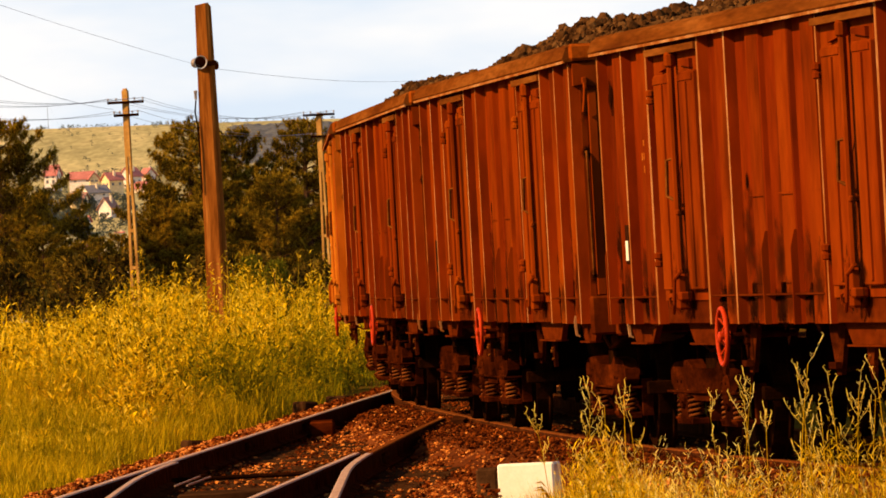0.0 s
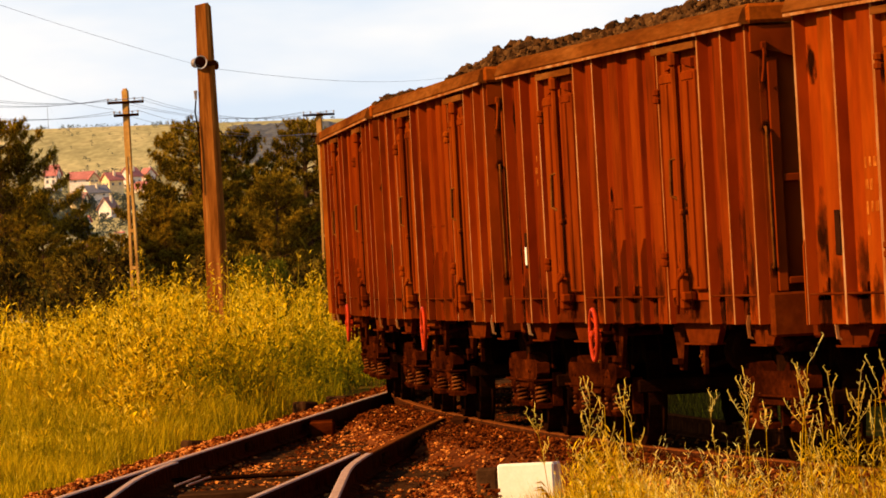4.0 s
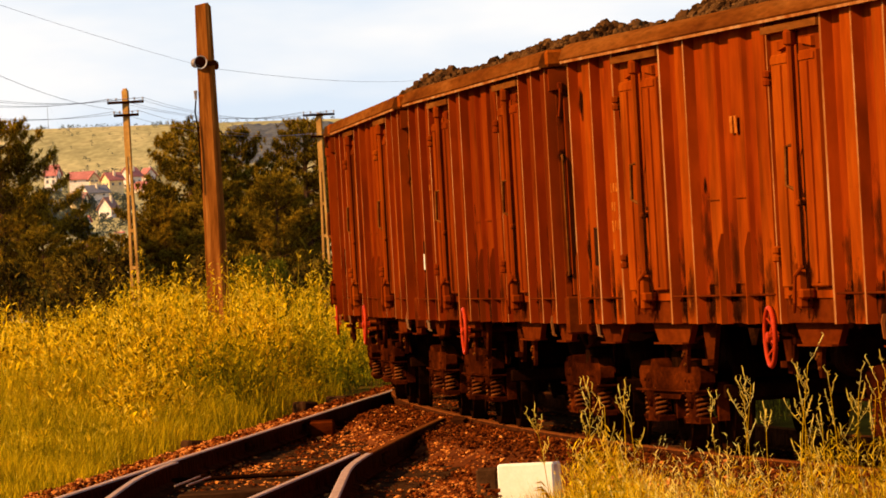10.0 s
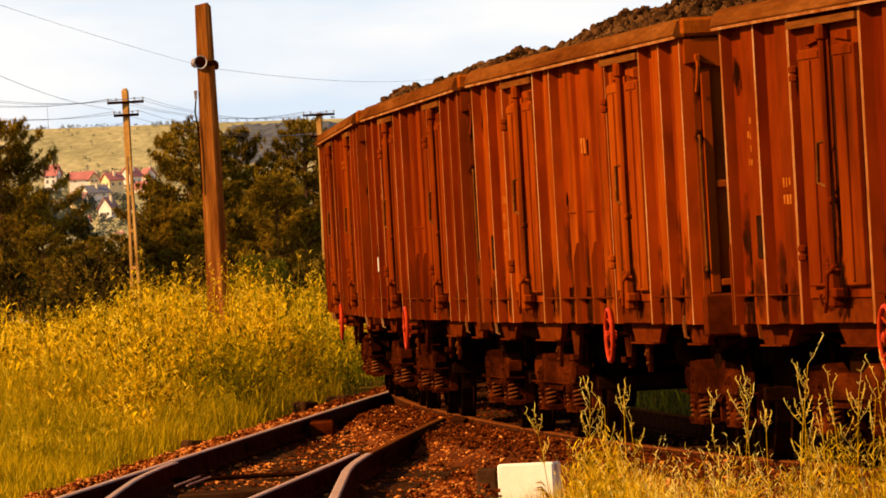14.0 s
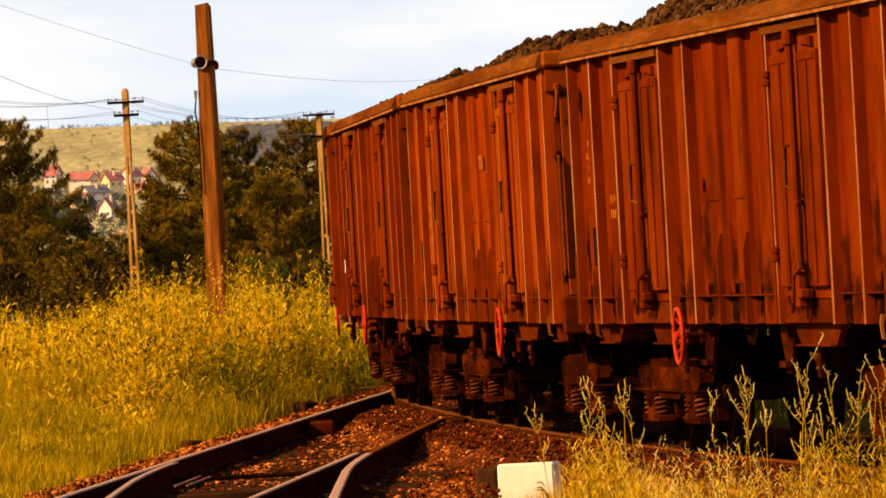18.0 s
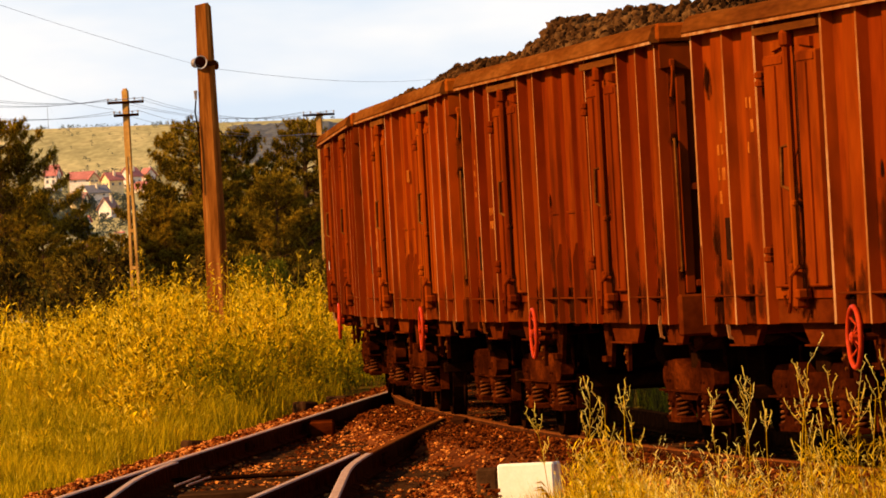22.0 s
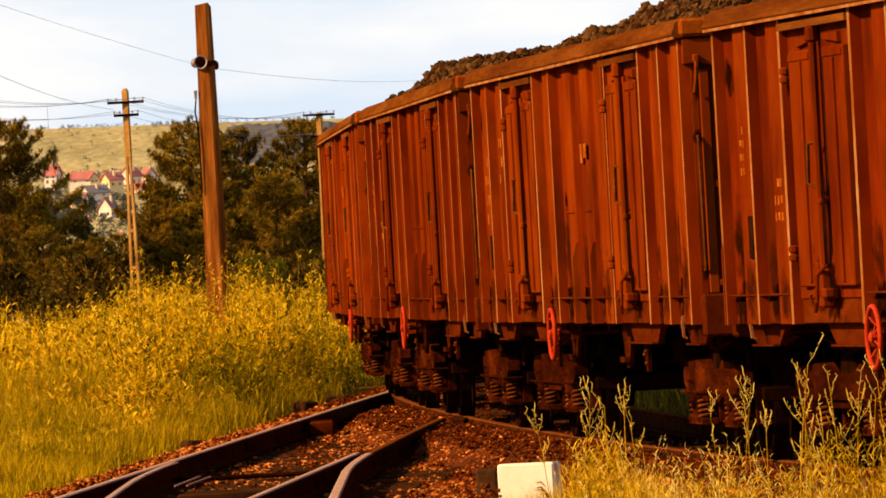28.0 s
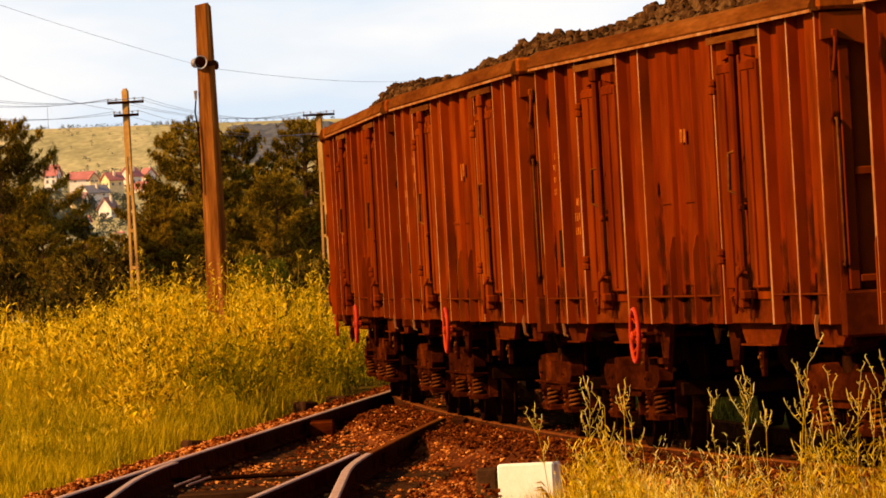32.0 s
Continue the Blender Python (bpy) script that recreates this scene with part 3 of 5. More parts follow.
                if k == 0 and sy == 1:
                    part("paper_label", Mesh().box(5.30, 5.40, YP + 0.067, YP + 0.071, 1.385, 1.52), WHITE, side, "torn white paper label")
        if sy == 1 and marks:
            for j, (mu, mz, cols, rows, size) in enumerate(marks):
                rnd = random.Random(k * 31 + j)
                for r in range(rows):
                    for c in range(cols):
                        if rnd.random() < 0.8:
                            a, z = mu - c * size * 1.55, mz - r * size * 1.75
                            wd, ht = size * rnd.uniform(0.6, 1.2), size * rnd.uniform(0.75, 1.05)
                            part("stencil_bar", Mesh().box(a - wd, a, YP + 0.055, YP + 0.0585, z - ht, z), CHALK, side)
    for sx, tag in ((1, "f"), (-1, "b")):
        end = part("end_wall", lambda: flip(Mesh().box(6.27, 6.30, -YP, YP, ZB, ZR), sx, 1), mat, wagon, "", "end" + tag)
        part("end_rim", lambda: flip(Mesh().box(6.22, 6.40, -YO, YO, ZR + 0.004, ZT - 0.004, 0.02), sx, 1), RIMEND if sx < 0 else RIM, end, "", "er" + tag)
        part("end_beam", lambda: flip(Mesh().prism([(-1.37, 2.66), (-1.37, 2.82), (1.37, 2.82), (1.37, 2.66), (1.28, 2.67), (1.1, 2.62), (0.8, 2.60), (-0.8, 2.60), (-1.1, 2.62), (-1.28, 2.67)], 0, 6.30, 6.375), sx, 1), mat, end, "", "eb" + tag)
        part("end_rail", lambda: flip(Mesh().box(6.30, 6.345, -1.20, 1.20, 1.835, 1.885, 0.006).box(6.30, 6.35, -1.20, 1.20, 1.19, 1.235, 0.006), sx, 1), mat, end, "", "el" + tag)
        for i, y in enumerate((-1.235, -0.42, 0.42, 1.235)):
            part("end_stake", lambda: flip(Mesh().box(6.30, 6.348, y - 0.032, y + 0.032, ZB + 0.2, 2.62, 0.006), sx, 1), mat, end, "", "es%s%d" % (tag, i))
        if sx < 0:
            part("corner_plate", lambda: Mesh().box(-6.316, -6.302, 1.272, 1.322, ZB, 2.70, 0.004), mat, end, "", "cplate")
            part("grab_rail", lambda: Mesh().tube([(-6.312, 1.297, 2.18), (-6.355, 1.297, 2.18), (-6.365, 1.297, 2.15), (-6.365, 1.292, 1.33), (-6.355, 1.292, 1.30), (-6.312, 1.292, 1.30)], 0.011, 6), RIM, end, "thin worn grab rail", "grab")
            part("lashing_hook", lambda: Mesh().box(-6.41, -6.37, 1.27, 1.31, 2.67, 2.72, 0.008).tube([(-6.39, 1.29, 2.70), (-6.41, 1.29, 2.64), (-6.405, 1.295, 2.56), (-6.38, 1.305, 2.47)], 0.015, 6), mat, end, "", "ehook")
            # the patch below the hook paints its shadow on the end wall
            for q, (y, z, a, b) in enumerate(((1.28, 2.50, 0.06, 0.14), (1.28, 2.18, 0.06, 0.07), (1.28, 1.29, 0.06, 0.07), (1.24, 1.04, 0.10, 0.10))):
                part("soot_stain", lambda: Mesh().prism([(y - a, z - b), (y + a, z - b), (y + a, z + b), (y - a, z + b)], 0, -6.3195, -6.3175), SOOT_SHADE_END, end, "", "endsoot%d" % q)
            part("end_brace", lambda: Mesh().prism([(0.98, 1.40), (1.03, 1.36), (0.55, 1.10), (0.50, 1.14)], 0, -6.36, -6.30), mat, end, "", "ebrace")
            part("stencil_bar", lambda: Mesh().box(-6.304, -6.301, 0.86, 0.94, 1.60, 1.612).box(-6.304, -6.301, 0.86, 0.94, 1.54, 1.552).box(-6.304, -6.301, 0.93, 0.94, 1.54, 1.61).box(-6.304, -6.301, 0.86, 0.87, 1.54, 1.61).box(-6.304, -6.301, 0.84, 0.97, 1.47, 1.50), CHALK, end, "", "estencil")
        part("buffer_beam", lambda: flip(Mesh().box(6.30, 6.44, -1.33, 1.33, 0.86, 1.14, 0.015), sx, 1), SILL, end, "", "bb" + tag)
        for i, y in enumerate((-0.875, 0.875)):
            part("buffer", lambda: flip(Mesh().disc((6.44, y, 1.0), 0, [(0, 0.16), (0.02, 0.16), (0.05, 0.10), (0.30, 0.10), (0.31, 0.075), (0.53, 0.075), (0.54, 0.21), (0.565, 0.22), (0.58, 0.19)], 18), sx, 1), DARK, wagon, "", "bf%s%d" % (tag, i))
        part("coupling", lambda: flip(Mesh().box(6.44, 6.60, -0.05, 0.05, 0.93, 1.07, 0.01).tube([(6.58, 0, 1.02), (6.68, 0, 0.97), (6.72, 0, 0.84), (6.88, 0.0, 0.74), (7.0, 0, 0.72)], 0.035, 8), sx, 1), DARK, wagon, "", "cp" + tag)
        part("brake_hose", lambda: flip(Mesh().tube([(6.42, 0.45, 0.95), (6.58, 0.45, 0.84), (6.68, 0.40, 0.62), (6.84, 0.3, 0.60), (7.0, 0.22, 0.72)], 0.022, 6), sx, 1), DARK, wagon, "", "bh" + tag)
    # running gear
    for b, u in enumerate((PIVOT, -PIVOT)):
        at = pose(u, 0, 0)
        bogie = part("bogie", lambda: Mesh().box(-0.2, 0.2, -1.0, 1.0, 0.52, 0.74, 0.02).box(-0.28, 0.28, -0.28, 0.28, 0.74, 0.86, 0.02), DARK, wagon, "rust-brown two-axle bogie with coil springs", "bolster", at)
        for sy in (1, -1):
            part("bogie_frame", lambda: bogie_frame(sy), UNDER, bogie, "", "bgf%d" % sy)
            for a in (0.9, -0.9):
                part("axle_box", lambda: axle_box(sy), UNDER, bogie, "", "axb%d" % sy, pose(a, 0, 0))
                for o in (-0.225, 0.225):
                    part("coil_spring", spring_shape, SPRING, bogie, "rust-brown coil spring, its sunlit look put into the colour", "coil", pose(a + o, 1.0 * sy, 0.283), smooth=True)
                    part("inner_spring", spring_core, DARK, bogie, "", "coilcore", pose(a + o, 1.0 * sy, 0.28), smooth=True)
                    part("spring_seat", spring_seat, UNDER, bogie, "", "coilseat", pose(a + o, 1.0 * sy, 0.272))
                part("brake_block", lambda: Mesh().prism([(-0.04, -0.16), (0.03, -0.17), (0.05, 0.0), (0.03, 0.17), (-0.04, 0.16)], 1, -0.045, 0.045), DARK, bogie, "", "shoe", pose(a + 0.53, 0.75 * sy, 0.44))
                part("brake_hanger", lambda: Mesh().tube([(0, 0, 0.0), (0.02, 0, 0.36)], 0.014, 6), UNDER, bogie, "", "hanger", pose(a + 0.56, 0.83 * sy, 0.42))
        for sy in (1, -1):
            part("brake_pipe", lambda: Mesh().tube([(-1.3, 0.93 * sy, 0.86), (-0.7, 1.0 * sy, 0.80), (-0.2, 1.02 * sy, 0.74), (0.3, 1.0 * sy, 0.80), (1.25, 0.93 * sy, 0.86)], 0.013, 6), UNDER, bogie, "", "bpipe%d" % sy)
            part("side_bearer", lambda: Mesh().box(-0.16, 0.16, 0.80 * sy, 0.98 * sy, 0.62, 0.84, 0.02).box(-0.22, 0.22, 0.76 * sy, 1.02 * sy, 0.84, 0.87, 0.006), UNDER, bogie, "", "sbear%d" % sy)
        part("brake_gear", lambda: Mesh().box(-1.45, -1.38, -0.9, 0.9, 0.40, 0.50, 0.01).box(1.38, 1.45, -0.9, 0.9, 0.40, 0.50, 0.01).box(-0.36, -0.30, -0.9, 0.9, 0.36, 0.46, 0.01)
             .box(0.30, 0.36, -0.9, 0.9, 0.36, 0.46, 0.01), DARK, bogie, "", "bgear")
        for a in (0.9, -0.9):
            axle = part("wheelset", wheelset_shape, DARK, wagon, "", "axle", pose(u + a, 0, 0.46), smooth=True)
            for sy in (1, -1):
                part("wheel", lambda: wheel_shape(sy), DARK, axle, "dark steel wheel, underside shade in its colour", "wheel%d" % sy)
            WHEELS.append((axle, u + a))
    wx = wheel_u
    hw = part("handwheel", lambda: Mesh().tube([(0.183 * math.cos(w * math.pi / 14), 0, 0.183 * math.sin(w * math.pi / 14)) for w in range(28)], 0.0165, 8, True), REDPAINT, wagon, "red-painted brake handwheel",
              "hwheel", pose(wx - 0.02, 1.405, 0.862), smooth=True)
    for i in range(4):
        part("spoke", lambda: Mesh().tube([(0.03, 0, 0), (0.10, -0.03, 0), (0.178, 0, 0)], 0.007, 6), REDPAINT, hw, "", "spoke", pose(0, 0, 0, 0, 45 + 90 * i, 0))
    part("hub", lambda: Mesh().disc((0, 0, 0), 1, [(-0.05, 0.035), (0.02, 0.035), (0.03, 0.02)], 10), REDPAINT, hw, "", "hub")
    part("shaft", lambda: Mesh().tube([(0, -0.5, 0), (0, 0.0, 0)], 0.022, 8).box(-0.05, 0.05, -0.22, -0.14, -0.06, 0.20, 0.01), UNDER, hw, "", "shaft")
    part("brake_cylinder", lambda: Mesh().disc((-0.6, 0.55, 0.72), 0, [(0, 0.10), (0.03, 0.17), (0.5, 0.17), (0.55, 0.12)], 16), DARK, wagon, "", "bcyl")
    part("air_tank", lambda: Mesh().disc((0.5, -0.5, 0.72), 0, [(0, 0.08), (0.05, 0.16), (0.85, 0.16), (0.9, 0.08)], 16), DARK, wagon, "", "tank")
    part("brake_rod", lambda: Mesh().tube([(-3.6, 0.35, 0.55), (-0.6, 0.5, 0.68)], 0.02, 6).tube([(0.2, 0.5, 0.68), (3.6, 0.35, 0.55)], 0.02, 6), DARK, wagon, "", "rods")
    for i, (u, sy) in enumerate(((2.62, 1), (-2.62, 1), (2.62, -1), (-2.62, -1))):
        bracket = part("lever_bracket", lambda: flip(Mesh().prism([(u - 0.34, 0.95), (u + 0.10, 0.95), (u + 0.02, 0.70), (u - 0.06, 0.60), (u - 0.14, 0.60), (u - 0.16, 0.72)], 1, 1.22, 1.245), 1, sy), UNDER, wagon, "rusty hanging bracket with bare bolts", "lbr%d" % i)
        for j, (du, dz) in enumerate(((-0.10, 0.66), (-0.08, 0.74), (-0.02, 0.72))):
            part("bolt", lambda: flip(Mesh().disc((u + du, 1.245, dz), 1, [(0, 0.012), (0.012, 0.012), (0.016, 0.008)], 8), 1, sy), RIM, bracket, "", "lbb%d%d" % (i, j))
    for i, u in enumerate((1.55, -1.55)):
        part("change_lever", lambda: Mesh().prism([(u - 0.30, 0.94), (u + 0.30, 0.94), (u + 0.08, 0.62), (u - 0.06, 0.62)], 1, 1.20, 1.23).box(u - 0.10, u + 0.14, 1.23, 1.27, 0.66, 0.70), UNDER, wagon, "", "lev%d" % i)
    return wagon


def ore_mesh(seed, level):
    """A heaped load: a mound of lumps, higher in two humps."""
    rnd = random.Random(seed)
    m = Mesh()
    hump = HUMPS.get(seed) or [(rnd.uniform(-4.6, 4.6), rnd.uniform(0.10, 0.17), rnd.uniform(1.8, 3.2)) for i in range(3)]

    def height(x, y):
        h = 0.03 + 0.07 * noise.noise((x * 0.7, y * 0.9, seed * 3.1)) + 0.03 * noise.noise((x * 2.3, y * 2.6, seed * 1.7))
        h += max(b * math.exp(-((x - a) / c) ** 2) for a, b, c in hump) + 0.16
        edge = min(1.0, (6.25 - abs(x)) / 1.0) * min(1.0, (1.28 - abs(y)) / 0.55)
        return ZT - 0.15 + 0.05 * min(1.0, max(0.0, edge) * 3) + max(0.0, edge) * h * level
    nx, ny = 64, 14
    vs = [(-6.25 + 12.5 * i / nx, -1.26 + 2.52 * j / ny) for i in range(nx + 1) for j in range(ny + 1)]
    m.add([(x, y, height(x, y) + 0.03 * noise.noise((x * 4, y * 4, seed))) for x, y in vs],
          [(i * (ny + 1) + j, (i + 1) * (ny + 1) + j, (i + 1) * (ny + 1) + j + 1, i * (ny + 1) + j + 1) for i in range(nx) for j in range(ny)])
    heap, m = m.mesh("ore_mound", ORE), Mesh()
    t = (1 + 5 ** 0.5) / 2
    ico = [Vector(p).normalized() for p in ((-1, t, 0), (1, t, 0), (-1, -t, 0), (1, -t, 0), (0, -1, t), (0, 1, t), (0, -1, -t), (0, 1, -t), (t, 0, -1), (t, 0, 1), (-t, 0, -1), (-t, 0, 1))]
    tri = [(0, 11, 5), (0, 5, 1), (0, 1, 7), (0, 7, 10), (0, 10, 11), (1, 5, 9), (5, 11, 4), (11, 10, 2), (10, 7, 6), (7, 1, 8), (3, 9, 4), (3, 4, 2), (3, 2, 6), (3, 6, 8), (3, 8, 9), (4, 9, 5), (2, 4, 11), (6, 2, 10), (8, 6, 7), (9, 8, 1)]
    for i in range(8000):
        x, y = rnd.uniform(-6.1, 6.1), rnd.uniform(-1.2, 1.2)
        r = rnd.choice((0.012, 0.015, 0.019, 0.023, 0.028, 0.038)) * rnd.uniform(0.8, 1.3)
        q = Euler((rnd.uniform(0, 6), rnd.uniform(0, 6), rnd.uniform(0, 6))).to_matrix()
        sc = Vector((rnd.uniform(0.7, 1.3), rnd.uniform(0.7, 1.2), rnd.uniform(0.6, 1.0)))
        c = Vector((x, y, height(x, y) + r * 0.15))
        m.add([c + q @ Vector((p.x * sc.x, p.y * sc.y, p.z * sc.z)) * r * rnd.uniform(0.75, 1.2) for p in ico], tri)
    big = []
    for i in range(26):
        x, y = rnd.uniform(-5.6, 5.6), rnd.uniform(-0.2, 1.05)
        big.append(Matrix.Translation((x, y, height(x, y) + 0.02)) @ Euler((rnd.uniform(0, 6), rnd.uniform(0, 6), rnd.uniform(0, 6))).to_matrix().to_4x4())
    lump = Mesh().add([p * rnd.uniform(0.042, 0.062) for p in ico], tri)
    return heap, m.mesh("rubble", ORE), lump.mesh("lump", ORE), big


HUMPS = {21: [(2.2, 0.15, 2.2), (-2.0, 0.15, 2.2), (-5.0, 0.05, 1.0)], 8: [(4.6, 0.19, 2.2), (0.6, 0.16, 2.4), (-3.8, 0.12, 2.0)], 17: [(4.0, 0.13, 2.2), (0.0, 0.16, 2.5), (-3.8, 0.13, 2.0)],
         12: [(2.6, 0.09, 2.0), (-1.0, 0.16, 2.6), (-4.2, 0.12, 1.8)]}      # along the wagon, height, half length
WHEELS, TRAIN = [], []
LOADS = {-3: (3, 0.85), -2: (8, 0.9), -1: (12, 1.08), 0: (17, 0.90), 1: (21, 0.98), 2: (8, 1.05), 3: (12, 1.03), 4: (17, 1.1), 5: (8, 1.05)}
ORES = {v: ore_mesh(*v) for v in sorted(set(LOADS.values()))}
MARKS = {1: [(4.58, 1.93, 3, 4, 0.075), (4.58, 1.10, 2, 1, 0.06), (-0.62, 2.28, 2, 1, 0.11), (1.40, 1.12, 2, 1, 0.07)], 2: [(5.60, 2.25, 2, 4, 0.05), (4.58, 1.85, 3, 3, 0.06)],
         3: [(5.60, 2.25, 2, 4, 0.085), (4.58, 2.38, 2, 3, 0.08), (-0.62, 2.24, 2, 1, 0.13)], 4: [(5.60, 2.2, 2, 4, 0.05), (4.58, 1.85, 3, 3, 0.06), (-0.62, 2.24, 2, 1, 0.10)], 0: [(4.58, 2.2, 2, 3, 0.05)]}
for k, wheel_u, look_ in ((-3, 1.65, 3), (-2, 1.65, 1), (-1, 1.65, 0), (0, 1.62, 1), (1, -1.85, 2), (2, 1.75, 4), (3, 1.52, 0), (4, 1.8, 4), (5, 1.7, 1)):
    wagon = build_wagon(k, RUST[look_], RECESS_SHADE[look_], wheel_u, MARKS.get(k))
    load = thing("ore_load", "heap of dark brown ore lumps in an open wagon", "ore", "loads of the train")
    heap, loose, lump, big = ORES[LOADS[k]]
    for name, me in (("ore_mound", heap), ("rubble", loose)):
        new(name, me).parent = load
    for m in big:
        ob = new("lump", lump)
        ob.parent, ob.matrix_basis = load, m
    wagon.matrix_basis = load.matrix_basis = wagon_pose(k, 0)
    TRAIN.append((k, wagon, load))


# ---- the ground: one sheet from the track bed to the hills ----
FAR = 1.31                      # the far slope, village and hills lie this much beyond 900 m


def ground_z(x, y):
    z = -0.38 - 0.06 * noise.noise((x * 0.15, y * 0.06, 0.3)) if abs(x) < 200 and -50 < y < 400 else -0.4
    x, y = x / FAR, y / FAR
    if y > 900:
        f = min(1.0, (y - 900) / 1300)
        z += FAR * (8.0 * f * f) - 0.6 * f
    if y > 2200:
        z += FAR * 27.0 * min(1.0, (y - 2200) / 550) ** 0.85
    if y > 2750:
        f = min(1.0, (y - 2750) / 850)
        f *= f * (3 - 2 * f)
        z += FAR * f * (28.9 - 0.018 * (x + 167) + 2.0 * noise.noise((x * 0.004, y * 0.002, 2.0)))
    return z


def spread(lo, hi, near, step, grow):
    a, s, out = 0.0, step, [0.0]
    while a < max(-lo, hi):
        a += s
        if a > near:
            s *= grow
        out.append(a)
    return [-p for p in out[:0:-1] if p <= -lo] + [p for p in out if p <= hi]


gx = spread(-3200, 3200, 14, 1.0, 1.16)
gy = [y for y in spread(-3000, 6400, 150, 2.5, 1.05)]
g = Mesh()
g.add([(x, y, ground_z(x, y)) for y in gy for x in gx],
      [(j * len(gx) + i, j * len(gx) + i + 1, (j + 1) * len(gx) + i + 1, (j + 1) * len(gx) + i) for j in range(len(gy) - 1) for i in range(len(gx) - 1)])
ground = solid("ground", g, GROUND, "dry grassy railway land rising to far hills", "ground", kind="structure", smooth=True)
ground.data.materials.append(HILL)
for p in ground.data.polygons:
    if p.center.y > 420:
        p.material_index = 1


# ---- tracks ----
def rail_along(pts, name, parent, head=0.035, label="", top=RAILTOP):
    """A flat-bottomed rail swept along points of its head's middle, top at z = 0."""
    sec = [(-0.062, -0.17), (-0.062, -0.155), (-0.012, -0.135), (-0.009, -0.045), (-head, -0.038), (-head, -0.008), (-head + 0.010, 0.0), (head - 0.010, 0.0), (head, -0.008), (head, -0.038),
           (0.009, -0.045), (0.012, -0.135), (0.062, -0.155), (0.062, -0.17)]
    m, n = Mesh(), len(sec)
    for i, p in enumerate(pts):
        d = (pts[min(i + 1, len(pts) - 1)] - pts[max(i - 1, 0)]).normalized()
        for a, z in sec:
            m.v.append((p.x + d.y * a, p.y - d.x * a, z + p.z))
    for i in range(len(pts) - 1):
        for j in range(n):
            m.f.append((i * n + j, i * n + (j + 1) % n, (i + 1) * n + (j + 1) % n, (i + 1) * n + j))
    m.f += [tuple(range(n)), tuple((len(pts) - 1) * n + j for j in range(n))]
    ob = part(name, m, RAILSIDE, parent, label)
    ob.data.materials.append(top)
    for p in ob.data.polygons:
        if p.normal.z > 0.6 and p.center.z > -0.012:
            p.material_index = 1
    return ob


def blend(y, y0, y1):
    f = max(0.0, min(1.0, (y - y0) / (y1 - y0)))
    return f * f * (3 - 2 * f)


def course_x(y, side):
    lo, hi = -108.0, 130.0
    for _ in range(40):
        mid = (lo + hi) / 2
        if on_course(mid, side).y < y:
            lo = mid
        else:
            hi = mid
    return on_course(lo, side).x


def left_rail(y):
    return -2.69 + 0.0475 * (y - 59.15)


def right_rail(y):
    straight = left_rail(y) + 1.61 - 0.08 * blend(y, 66, 80)
    if y > 69.0:
        return straight
    d = 69.0 - y
    return straight + min(d, 6.79) ** 2 * 0.0035 + max(0.0, d - 6.79) * 0.0475


def line(f, y0, y1, step=1.0):
    n = max(2, int((y1 - y0) / step))
    return [Vector((f(y0 + (y1 - y0) * i / n), y0 + (y1 - y0) * i / n, 0)) for i in range(n + 1)]


main_track = thing("railway_track", "curved main track of rusty rails on dark timber sleepers", "railway track", kind="structure")
for side in (0.7525, -0.7525):
    rail_along([on_course(-105 + i * 1.0, side) for i in range(230)], "rail", main_track, label="rusty rail with a dull brown head", top=DULLTOP)
side_track = thing("railway_turnout", "turnout of rusty rails with two switch blades beside the train", "railway turnout", kind="structure")
rail_along(line(lambda y: left_rail(y) + (course_x(y, 0.7525) - left_rail(y)) * blend(y, 96, 112), 20, 112), "stock_rail", side_track, label="rail with a pale head, sky sheen put into its colour")
# head tone changes at 68 m to paint where the grazing reflection ends
rail_along(line(right_rail, 20, 68), "stock_rail", side_track, label="curving rail with a pale head, sky sheen put into its colour")
rail_along(line(right_rail, 68, 81.6), "closure_rail", side_track, label="dull brown closure rail up to the crossing", top=DULLTOP)
rail_along(line(lambda y: max(right_rail(y) - 1.543, left_rail(y) + 0.067), 20, 68.6), "switch_blade", side_track, 0.03)
rail_along(line(lambda y: left_rail(y) + 1.495, 20, 68.4), "switch_blade", side_track, 0.03)

# ---- sleepers, plates and ballast ----
def sleeper_shape(length):
    rnd = random.Random(5)
    m = Mesh().box(-0.125, 0.125, -length / 2, length / 2, -0.31, -0.172, 0.012)
    m.v = [(x + rnd.uniform(-0.004, 0.004), y + rnd.uniform(-0.012, 0.012), z + rnd.uniform(-0.004, 0.003)) for x, y, z in m.v]
    return m


rnd = random.Random(21)
for i in range(150):
    s = -32 + i * 0.62
    p, q = on_course(s), on_course(s + 0.1)
    part("sleeper", lambda: sleeper_shape(2.5), SLEEPER, main_track, "", "sleeper", Matrix.Translation((p.x, p.y, rnd.uniform(-0.012, 0.0))) @ Matrix.Rotation(math.atan2(q.y - p.y, q.x - p.x) + rnd.uniform(-0.02, 0.02), 4, "Z"))
for i in range(84):
    y = 42 + i * 0.62
    x = (left_rail(y) + right_rail(y)) / 2 - (0.12 if y < 66 else 0)
    if y < 82:
        part("sleeper", lambda: sleeper_shape(2.9), SLEEPER, side_track, "", "long_sleeper", Matrix.Translation((x, y, rnd.uniform(-0.015, -0.002))) @ Matrix.Rotation(math.pi / 2 - 0.045 + rnd.uniform(-0.03, 0.03), 4, "Z"))
